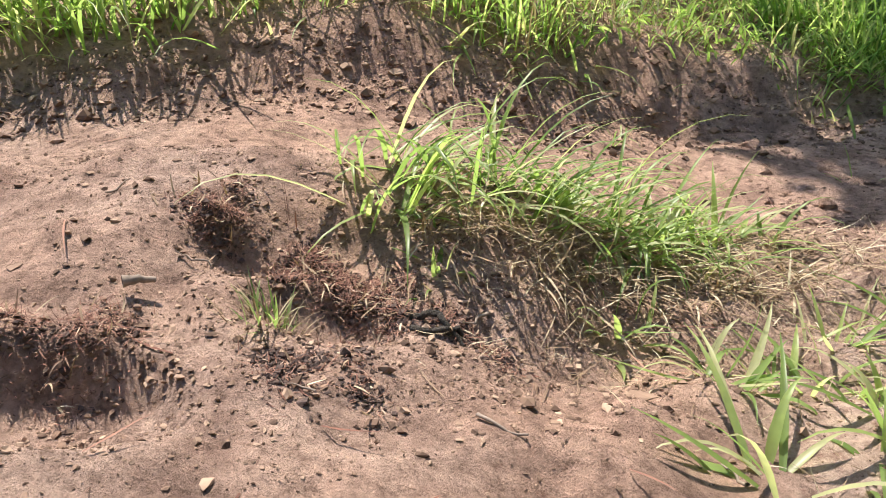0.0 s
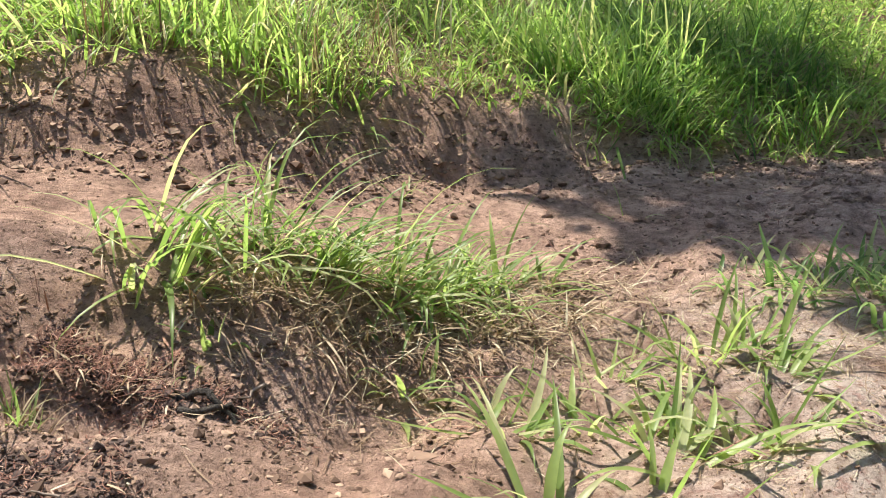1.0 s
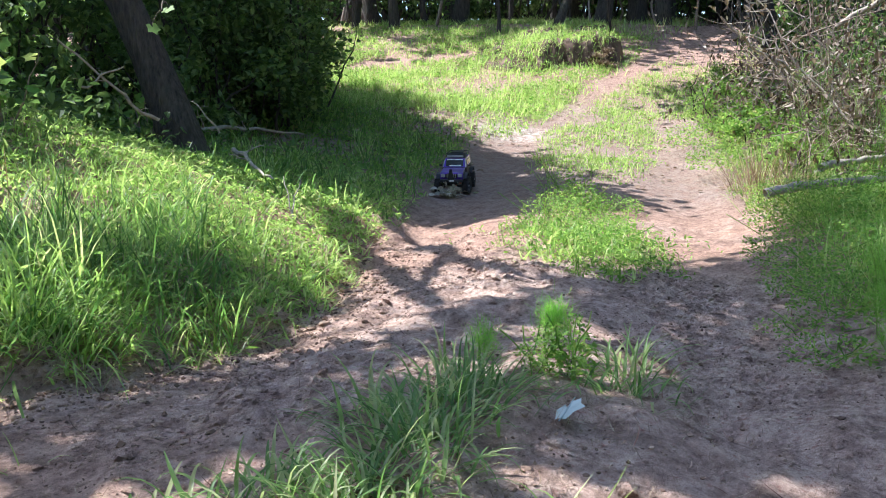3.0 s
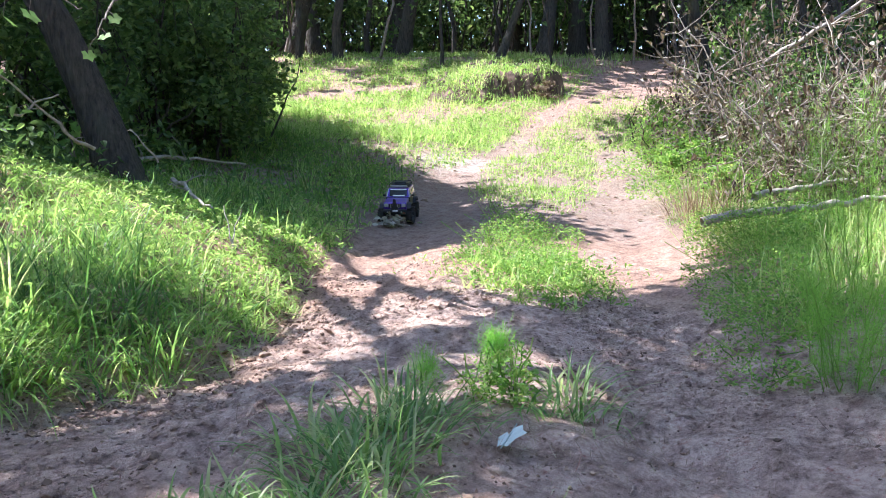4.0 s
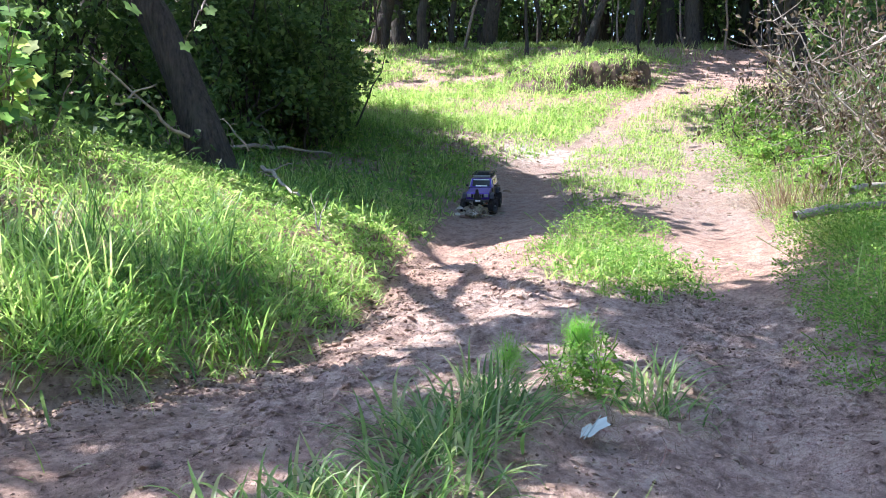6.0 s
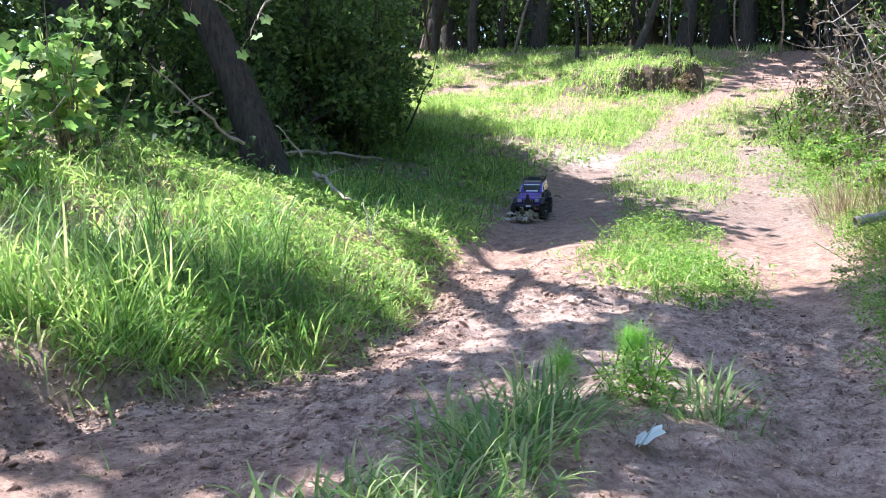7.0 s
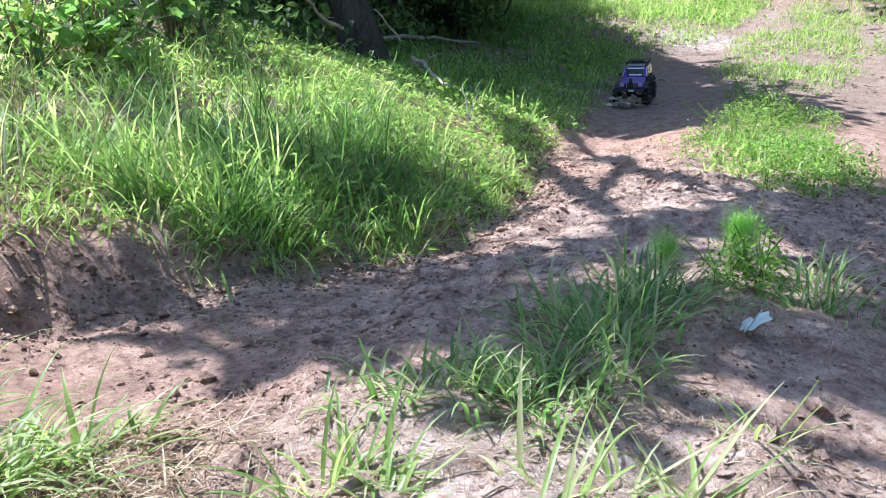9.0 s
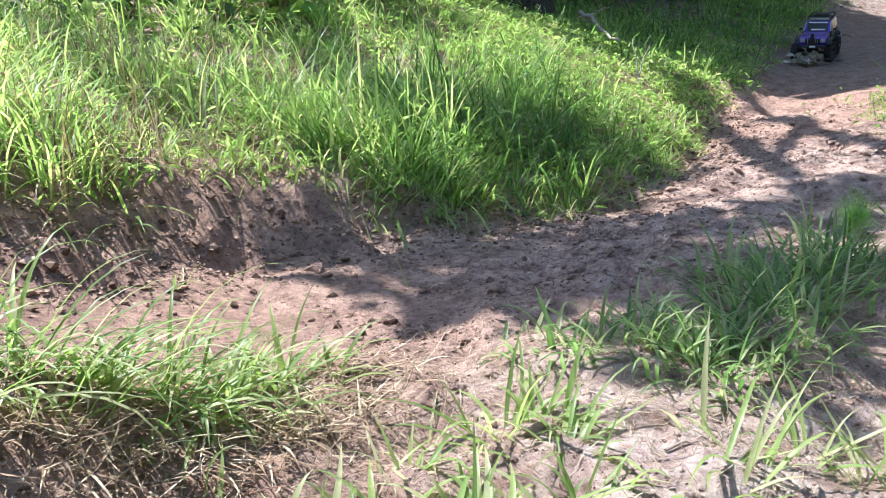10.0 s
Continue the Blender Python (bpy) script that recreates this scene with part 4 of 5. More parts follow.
_ball_faces = np.array([(0, 6, 8), (0, 2, 6), (2, 7, 6), (2, 1, 7), (1, 9, 7), (1, 3, 9), (3, 8, 9), (3, 0, 8), (4, 8, 6), (4, 6, 7), (4, 7, 9), (4, 9, 8), (0, 5, 2), (2, 5, 1), (1, 5, 3), (3, 5, 0)])


def crumbs(name, x, y, size, label, seed, material=CRUMB, kind="stuff", spread=0.45):
    rs = np.random.RandomState(seed)
    n = len(x)
    s = size * np.exp(rs.normal(0, spread, n))
    c = np.stack([x, y, terrain(x, y) + s * 0.05], -1)
    shape = _ball[None] * rs.uniform(0.4, 1.45, (n, 10, 1)) * (s[:, None, None] * rs.uniform(0.5, 1.5, (n, 1, 3)) * np.array([1, 1, 0.75]))
    V = (c[:, None] + shape).reshape(-1, 3)
    F = (np.arange(n)[:, None, None] * 10 + _ball_faces[None]).reshape(-1, 3)
    return tagged(mesh_object(name, V, F, material, False), label, "soil crumbs", kind=kind)


def near_spots(spots):
    def test(x, y):
        v = np.zeros(np.shape(x))
        for cx, cy, r, h in spots:
            v = v + hill(x, y, cx, cy, r, h)
        return np.clip(v, 0, 1)
    return test


rs = np.random.RandomState(31)


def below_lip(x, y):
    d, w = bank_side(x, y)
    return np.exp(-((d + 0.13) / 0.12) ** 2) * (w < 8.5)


# fallen crumbs, strewn densely so their dark colour adds shade to the bank face
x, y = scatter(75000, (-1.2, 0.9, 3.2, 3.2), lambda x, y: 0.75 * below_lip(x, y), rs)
crumbs("bank_crumbs", x, y, 0.0036, "dark soil crumbs below the bank edge, laid densely to deepen its shade", 32)
x, y = scatter(48000, (-0.6, 0.5, 3.6, 3.2), lambda x, y: (bank_side(x, y)[0] < 0) * (0.1 + 0.5 * patchy(x, y, 6, 0.7, 6)), rs)
crumbs("sand_crumbs", x, y, 0.0023, "small dark crumbs scattered over the sand", 33)
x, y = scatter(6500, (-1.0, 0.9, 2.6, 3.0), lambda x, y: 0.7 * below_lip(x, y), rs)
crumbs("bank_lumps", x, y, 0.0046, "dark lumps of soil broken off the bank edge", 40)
dark = near_spots([(0.20, 0.98, 0.09, 0.8), (0.31, 0.93, 0.10, 0.9), (0.13, 0.72, 0.10, 0.9), (0.43, 0.90, 0.12, 0.7), (0.36, 0.82, 0.12, 0.5), (0.55, 0.97, 0.12, 0.5), (-0.05, 1.18, 0.1, 0.5), (0.36, 1.03, 0.06, 0.7), (0.9, 1.35, 0.14, 0.5), (1.2, 1.45, 0.15, 0.4), (0.62, 0.86, 0.1, 0.3), (0.5, 1.03, 0.08, 0.8), (0.62, 1.07, 0.08, 0.8), (0.72, 1.12, 0.08, 0.7), (0.12, 0.66, 0.1, 0.8)])
x, y = scatter(24000, (-0.3, 0.5, 1.5, 1.7), dark, rs)
crumbs("damp_crumbs", x, y, 0.0021, "dark damp soil crumbs dug up beside the roots", 34)
x, y = scatter(450, (-0.6, 0.5, 3.4, 3.0), lambda x, y: 0.7 * (bank_side(x, y)[0] < 0) + 0 * x, rs)
crumbs("soil_lumps", x, y, 0.0036, "lumps of dried soil lying on the sand", 35)

x, y = scatter(26000, (0.9, 0.6, 3.6, 2.7), lambda x, y: (bank_side(x, y)[0] < 0) * (0.15 + 0.6 * patchy(x, y, 5, 0.4, 11)), rs)
crumbs("sand_clods", x, y, 0.0042, "clods of loose sand along the wheel ruts", 41, SOIL, spread=0.5)
x, y = scatter(14000, (-0.1, 0.5, 1.1, 1.2), lambda x, y: 0.1 + 0.5 * patchy(x, y, 9, 0.3, 12), rs)
crumbs("fine_crumbs", x, y, 0.0013, "fine soil crumbs scattered over the sand", 42, spread=0.38)
lip_straw = lambda x, y: 0.6 * np.exp(-((bank_side(x, y)[0] + 0.06) / 0.07) ** 2) * patchy(x, y, 5, 0.0, 2)
x, y = scatter(9000, (-0.6, 1.5, 3.4, 3.4), lip_straw, rs)
n = len(x)
V, F = blades(np.stack([x, y, terrain(x, y) + 0.003], -1), rs.uniform(0, 6.28, n), rs.normal(1.35, 0.25, n), rs.normal(0.15, 0.6, n), rs.uniform(0.02, 0.07, n), rs.uniform(0.0008, 0.0022, n), 4, 0, 39)
tagged(mesh_object("bank_straw", V, F, STRAW), "dry straw and dead blades along the foot of the bank grass", "straw", kind="stuff")
thatch = near_spots([(0.42, 1.04, 0.05, 0.8), (0.52, 1.06, 0.06, 0.9), (0.62, 1.09, 0.06, 0.9), (0.72, 1.14, 0.06, 0.9), (0.8, 1.2, 0.06, 0.8), (0.88, 1.26, 0.06, 0.7)])
x, y = scatter(5000, (0.3, 0.9, 1.0, 1.4), thatch, rs)
n = len(x)
V, F = blades(np.stack([x, y, terrain(x, y) + 0.006], -1), rs.normal(-1.2, 1.0, n), rs.normal(1.35, 0.3, n), rs.normal(0.3, 0.7, n), rs.uniform(0.025, 0.09, n), rs.uniform(0.001, 0.0034, n), 5, 0, 58)
tagged(mesh_object("thatch", V, F, STRAW), "draped dead brown blades below the grass tuft", "straw", kind="stuff")
straw_spots = near_spots([(0.52, 1.02, 0.12, 0.7), (0.68, 1.10, 0.13, 0.8), (0.85, 1.22, 0.15, 0.9), (1.0, 1.25, 0.15, 0.6), (1.3, 1.02, 0.14, 0.7), (1.45, 1.0, 0.12, 0.6), (1.9, 1.15, 0.14, 0.8), (2.1, 1.12, 0.14, 0.6), (1.2, 0.8, 0.15, 0.4), (1.55, 0.82, 0.15, 0.5), (0.4, 1.02, 0.08, 0.4), (0.9, 0.84, 0.15, 0.3), (1.75, 1.3, 0.3, 0.3), (1.0, 1.08, 0.12, 0.7), (1.15, 1.02, 0.12, 0.6), (0.6, 0.98, 0.1, 0.5)])
x, y = scatter(32000, (0.2, 0.6, 2.5, 1.6), straw_spots, rs)
n = len(x)
V, F = blades(np.stack([x, y, terrain(x, y) + 0.003], -1), rs.uniform(0, 6.28, n), rs.normal(1.4, 0.25, n), rs.normal(0.15, 0.8, n), 0.008 * np.exp(rs.uniform(0, 1.9, n)), rs.uniform(0.0005, 0.0014, n), 4, 0, 36)
tagged(mesh_object("straw", V, F, STRAW), "dry brown straw and rootlets lying on the sand", "straw", kind="stuff")
x, y = scatter(2600, (-0.5, 0.4, 4.5, 3.6), lambda x, y: 0.35 * (bank_side(x, y)[0] < 0.05) + 0 * x, rs)
n = len(x)
V, F = blades(np.stack([x, y, terrain(x, y) + 0.003], -1), rs.uniform(0, 6.28, n), rs.normal(1.45, 0.12, n), rs.normal(0.1, 0.4, n), rs.uniform(0.02, 0.08, n), rs.uniform(0.001, 0.003, n), 3, 0, 37)
tagged(mesh_object("loose_straw", V, F, ROOT), "thin dark rootlets and straws strewn over the sand", "straw", kind="stuff")
x, y = scatter(9000, (5.4, 0.4, 20, 14), lambda x, y: 0.25 + 0.3 * patchy(x, y, 1.5, 0, 9) + 0.6 * smooth(11, 13, x), rs)
pts = np.stack([x, y, terrain(x, y) + 0.012], -1)
tagged(mesh_object("leaf_litter", *leaves(pts, 0.04, 38, 0.25, 0.0), LITTER, False), "brown dead leaves strewn over the track", "leaf litter", kind="stuff")


x, y = scatter(2600, (2.6, 3.6, 7.0, 9.0), lambda x, y: 0.7 * smooth(0.1, 0.4, bank_side(x, y)[0]), rs)
pts = np.stack([x, y, terrain(x, y) + 0.02], -1)
tagged(mesh_object("leaf_litter", *leaves(pts, 0.05, 59, 0.3, 0.0), LITTER, False), "brown dead leaves in the shaded grass under the trees", "leaf litter", kind="stuff")


def root_clump(cx, cy, r, h, n, seed, label):
    """A dug-up grass root: an uneven mat of soil crumbs and short tangled rootlets."""
    rs = np.random.RandomState(seed)
    root = tagged(new("root_clump"), label, "root clump", "grass roots in the sand")
    gz = float(terrain(cx, cy))
    root.location = (cx, cy, gz)
    m = 8
    mid = rs.normal(0, r * 0.62, (m, 2)) * np.array([1.25, 0.6])
    high = h * rs.uniform(0.1, 0.9, m)

    def top(q):
        z = terrain(cx + q[:, 0], cy + q[:, 1]) - gz
        for (ax, ay), hh in zip(mid, high):
            z = z + hill(q[:, 0], q[:, 1], ax, ay, r * 0.42, hh * 0.7)
        return z
    k = 320
    q = mid[rs.randint(0, m, k)] + rs.normal(0, r * 0.28, (k, 2))
    s = 0.0021 * np.exp(rs.normal(0, 0.4, k))
    c = np.concatenate([q, (top(q) - 0.3 * s - 0.15 * h)[:, None]], 1)
    shape = _ball[None] * rs.uniform(0.5, 1.3, (k, 10, 1)) * (s[:, None, None] * rs.uniform(0.6, 1.4, (k, 1, 3)))
    F = (np.arange(k)[:, None, None] * 10 + _ball_faces[None]).reshape(-1, 3)
    tagged(under(mesh_object("soil", (c[:, None] + shape).reshape(-1, 3), F, DAMP, False), root), kind="stuff")
    q = mid[rs.randint(0, m, n)] + rs.normal(0, r * 0.26, (n, 2))
    base = np.concatenate([q, (top(q) + 0.001)[:, None]], 1)
    V, F = blades(base, rs.uniform(0, 6.28, n), np.clip(rs.normal(1.5, 0.3, n), 0.7, 2.0), rs.normal(0.2, 1.3, n), 0.005 * np.exp(rs.uniform(0, 1.4, n)), rs.uniform(0.0005, 0.0013, n), 5, 0, seed)
    tagged(under(mesh_object("root_fibre", V, F, ROOT), root), kind="stuff")
    k = n // 28
    V, F = blades(base[:k], rs.uniform(0, 6.28, k), np.abs(rs.normal(1.2, 0.4, k)), rs.normal(0.5, 1.0, k), rs.uniform(0.012, 0.035, k), 0.0022, 5, 0, seed + 1)
    tagged(under(mesh_object("broken_stalk", V, F, STRAW), root), kind="stuff")


DAMP = plain("damp_soil", (0.085, 0.055, 0.043), 0.95, 0, 0.5, 120, 0.006)
root_clump(0.195, 0.985, 0.05, 0.016, 1100, 51, "dark dug-up grass root with bristling rootlets")
root_clump(0.295, 0.95, 0.055, 0.012, 1200, 52, "reddish-brown tangle of dead grass roots")
root_clump(0.345, 0.925, 0.045, 0.010, 800, 53, "reddish-brown tangle of dead grass roots")
root_clump(0.115, 0.775, 0.06, 0.022, 1200, 54, "dark dug-up grass root with pale broken stalks")
root_clump(0.43, 0.905, 0.04, 0.006, 420, 55, "small tangle of brown roots in the sand")
root_clump(0.33, 0.77, 0.05, 0.004, 260, 56, "small tangle of brown roots in the sand")
tuft(0.265, 0.845, 60, 0.045, 0.0022, 0.014, 0.75, 0.8, 61, "grass_tuft", STRAW, "small greyish withered grass tuft on the sand")
tuft(0.268, 0.848, 34, 0.05, 0.0028, 0.012, 0.6, 0.7, 62, "grass_tuft", TUFT, "small grey-green grass tuft on the sand")
for i, (cx, cy) in enumerate([(0.245, 1.02), (0.255, 1.01)]):
    tuft(cx, cy, 3, 0.09, 0.0014, 0.006, 0.25, 0.15, 63 + i, "dry_stalk", ROOT, "thin brown dry stalks standing in the sand")


def stick(name, pts, r, label, seed, material=DEAD_WOOD, twigs=0, category="stick", wander=0.01, group=""):
    rs = np.random.RandomState(seed)
    pts = np.asarray(pts, float)
    line = np.concatenate([crooked(pts[i], pts[i + 1], 7, wander, rs)[(1 if i else 0):] for i in range(len(pts) - 1)])
    o = line[0].copy()
    rr = np.linspace(r, r * 0.45, len(line)) * rs.uniform(0.88, 1.1, len(line))
    root = tagged(new(name), label, category, group)
    root.location = o
    V, F = tubes([(line - o, rr)], 8)
    under(mesh_object("stem", V, F, material), root)
    for k in range(twigs):
        j = rs.randint(2, len(line) - 1)
        d = rs.normal(0, 1, 3)
        d[2] = abs(d[2]) * 0.8
        L = np.linalg.norm(line[-1] - line[0]) * rs.uniform(0.12, 0.3)
        q = crooked(line[j] - o, line[j] - o + d / np.linalg.norm(d) * L, 5, wander, rs)
        under(mesh_object("twig", *tubes([(q, np.linspace(rr[j] * 0.5, rr[j] * 0.15, 5))], 5), material), root)
    return root


def on(x, y, h=0.0):
    return (x, y, float(terrain(x, y)) + h)


stick("stick", [on(0.14, 0.835, 0.012), on(0.165, 0.85, 0.02)], 0.006, "short weathered stub of wood stuck in the sand", 71, wander=0.001)
stick("root", [on(0.385, 0.905, 0.0), on(0.42, 0.90, 0.012), on(0.445, 0.88, 0.0)], 0.005, "bent brown root looping out of the sand", 72, BARK, wander=0.002)
stick("root", [on(0.395, 0.885, 0.0), on(0.43, 0.885, 0.01), on(0.46, 0.905, 0.0)], 0.004, "bent brown root looping out of the sand", 73, BARK, wander=0.002)
stick("stick", [on(3.1, 5.02, 0.1), on(3.8, 5.4, 0.09), on(4.5, 5.72, 0.06)], 0.017, "pale fallen branch in the grass under the trees", 74, PALE_BARK, 3)
stick("stick", [on(3.02, 4.25, 0.1), on(2.9, 3.9, 0.09), on(2.84, 3.6, 0.06)], 0.013, "dead branch lying down the grassy bank", 75, PALE_BARK, 2)
stick("dead_branch", [(2.54, 4.11, 0.54), (2.34, 4.09, 0.68), (2.08, 4.07, 0.89)], 0.009, "bare pale branch leaning over the bank", 76, PALE_BARK, 2)
stick("dead_branch", [(2.18, 4.1, 0.69), (2.35, 4.02, 0.78)], 0.007, "bare pale branch leaning over the bank", 77, PALE_BARK, 1)
stick("dead_branch", [(2.84, 4.07, 0.47), (2.73, 4.13, 0.63)], 0.006, "broken thin branch at the foot of the tree", 78, PALE_BARK, 2)
stick("fallen_log", [(0.88, 4.11, 0.43), (1.01, 4.2, 0.47), (1.13, 4.29, 0.56)], 0.035, "short pale log lying in the weeds of the bank", 79, PALE_BARK)
stick("grass_stalk", [on(2.62, 3.12, 0.03), on(2.72, 3.2, 0.16)], 0.004, "pale dry grass stalk on the bank", 80, PALE_BARK)
stick("grass_stalk", [on(2.64, 3.12, 0.03), on(2.66, 3.24, 0.14)], 0.004, "pale dry grass stalk on the bank", 81, PALE_BARK)
rs = np.random.RandomState(90)
for i in range(26):
    a = rs.uniform(0, 6.28)
    cx, cy = [(rs.uniform(-0.2, 1.4), rs.uniform(0.72, 1.0)), (rs.uniform(1.3, 4.2), rs.uniform(0.9, 2.2))][i % 2]
    L = rs.uniform(0.02, 0.06)
    stick("twig", [on(cx, cy, 0.004), on(cx + L * math.cos(a), cy + L * math.sin(a), 0.006)], rs.uniform(0.001, 0.0022), "thin dark twig lying on the sand", 900 + i, DEAD_WOOD, 0, "twig", 0.002, "twigs on the sand")


def star_leaf(size, lobes, depth):
    """One broad lobed leaf, slightly cupped."""
    tips = []
    for k in range(lobes * 2 + 1):
        a = math.pi * (0.08 + 0.92 * k / (lobes * 2)) * 2 - math.pi
        r = size * (1.0 - 0.25 * abs(a) / math.pi if k % 2 else depth)
        tips.append((r * math.cos(a), r * math.sin(a), 0.05 * r * math.cos(2 * a)))
    return [(0, 0, 0)] + tips


PALE_LEAF = plain("pale_leaf", (0.46, 0.52, 0.47), 0.7, 0, 0.15, 40, 0.001)
V = np.array(star_leaf(0.044, 5, 0.6))
F = np.array([(0, k, k + 1) for k in range(1, len(V) - 1)])
fallen = tagged(new("fallen_leaf"), "pale silvery underside of a fallen lobed leaf", "leaf")
fallen.matrix_world = pose(*on(1.82, 1.105, 0.024), 28, 12, 200)
under(mesh_object("blade", V, F, PALE_LEAF, False), fallen)
under(mesh_object("stalk", *tubes([(np.array([(-0.045, 0, 0), (0, 0, 0.002), (0.045, 0, 0.004)]), 0.0012)], 5), PALE_LEAF), fallen)


def leaf_pile(cx, cy, r, n, size, label, seed):
    rs = np.random.RandomState(seed)
    z = float(terrain(cx, cy))
    root = tagged(new("leaf_pile"), label, "leaf pile")
    root.location = (cx, cy, z)
    p = np.stack([rs.normal(0, r, n), rs.normal(0, r * 0.6, n), np.abs(rs.normal(0.02, 0.02, n))], -1)
    under(mesh_object("dead_leaves", *leaves(p, size, seed, 0.5, 0.0), BLEACHED, False), root)
    q = [(crooked((rs.normal(0, r), rs.normal(0, r), 0.01), (rs.normal(0, r), rs.normal(0, r), 0.05), 5, 0.01, rs), 0.004) for _ in range(6)]
    under(mesh_object("twigs", *tubes(q, 5), PALE_BARK), root)


leaf_pile(4.45, 4.07, 0.07, 60, 0.05, "small heap of grey dead leaves on the track", 95)


# ---- shrubs, saplings, feathery weeds
def sapling(cx, cy, h, n, size, seed, label, spread=0.25, lean=(0, 0), material=MAPLE, lift=0.0):
    """Young maple: thin stems and broad lobed leaves."""
    rs = np.random.RandomState(seed)
    z = float(terrain(cx, cy)) + lift
    root = tagged(new("maple_sapling"), label, "sapling", "young maples on the bank")
    root.location = (cx, cy, z)
    shape = np.array(star_leaf(1.0, 5, 0.62))
    shape[:, 0] += 0.6
    paths, V, F, c = [], [], [], 0
    for k in range(max(3, n // 9)):
        tip = np.array([lean[0] + rs.normal(0, spread), lean[1] + rs.normal(0, spread), h * rs.uniform(0.6, 1.05)])
        line = crooked((0, 0, -0.03), tip, 8, 0.012, rs)
        paths.append((line, np.linspace(0.006, 0.0015, 8)))
        for j in range(9):
            at = line[rs.randint(3, 8)] + rs.normal(0, 0.035, 3)
            m = Euler((rs.normal(0, 0.5), rs.uniform(0.0, 1.0), rs.uniform(0, 6.28))).to_matrix()
            s = size * rs.uniform(0.5, 1.1)
            V.append(shape * s @ np.array(m).T + at)
            F += [(c, c + i, c + i + 1) for i in range(1, len(shape) - 1)]
            c += len(shape)
    tagged(under(mesh_object("framework", *tubes(paths, 5), DEAD_WOOD), root), kind="stuff")
    under(mesh_object("foliage", np.concatenate(V), np.array(F), material, False), root)


sapling(1.30, 3.55, 0.46, 150, 0.048, 120, "yellow-green maple sapling in the sun on the bank", 0.16)
sapling(1.06, 3.65, 0.42, 110, 0.048, 121, "yellow-green maple sapling in the sun on the bank", 0.15)
sapling(1.62, 3.80, 0.62, 110, 0.05, 122, "green maple sapling beside the leaning trunk", 0.10)
sapling(1.80, 3.95, 0.42, 50, 0.04, 123, "green maple sapling beside the leaning trunk", 0.10)
sapling(0.75, 3.7, 0.38, 80, 0.045, 125, "green maple sapling on the bank", 0.18)
sapling(2.9, 4.95, 0.45, 40, 0.04, 126, "green maple sapling in the shade", 0.15)


def maple_twig(way, spots, size, seed, label):
    """A thin twig with a few broad lobed leaves hanging from it."""
    rs = np.random.RandomState(seed)
    root = tagged(new("maple_twig"), label, "twig", "young maples on the bank")
    o = np.array(way[0], float)
    root.location = o
    line = np.concatenate([crooked(np.array(way[i]) - o, np.array(way[i + 1]) - o, 5, 0.008, rs)[(1 if i else 0):] for i in range(len(way) - 1)])
    under(mesh_object("stem", *tubes([(line, np.linspace(0.005, 0.0015, len(line)))], 5), DEAD_WOOD), root)
    shape = np.array(star_leaf(1.0, 5, 0.62))
    shape[:, 0] += 0.5
    for p in spots:
        m = Euler((rs.normal(0, 0.5), rs.uniform(0.3, 1.2), rs.uniform(3.3, 5.2))).to_matrix()
        at = np.array(p) - o
        foot = line[np.argmin(np.linalg.norm(line - at, axis=1))]
        leaf = under(mesh_object("leaf", shape * size * rs.uniform(0.75, 1.15) @ np.array(m).T + at, np.array([(0, i, i + 1) for i in range(1, len(shape) - 1)]), MAPLE, False), root)
        under(mesh_object("stalk", *tubes([(np.array([foot, (foot + at) / 2 + (0, 0, 0.01), at]), 0.0012)], 4), DEAD_WOOD), leaf)


maple_twig([(1.55, 3.52, 1.22), (1.75, 3.38, 1.12), (2.0, 3.2, 1.06), (2.05, 3.12, 1.02)], [(1.66, 3.45, 1.12), (1.72, 3.42, 1.07), (1.80, 3.34, 1.05), (1.86, 3.3, 0.99), (1.93, 3.26, 1.01), (1.60, 3.5, 1.15)], 0.042, 127, "maple twig with broad green leaves before the leaning trunk")
maple_twig([(2.28, 3.3, 1.1), (2.16, 3.18, 1.0), (2.1, 3.12, 0.93)], [(2.13, 3.12, 0.94), (2.08, 3.16, 0.88), (2.2, 3.2, 1.02)], 0.038, 128, "maple twig with broad green leaves before the leaning trunk")


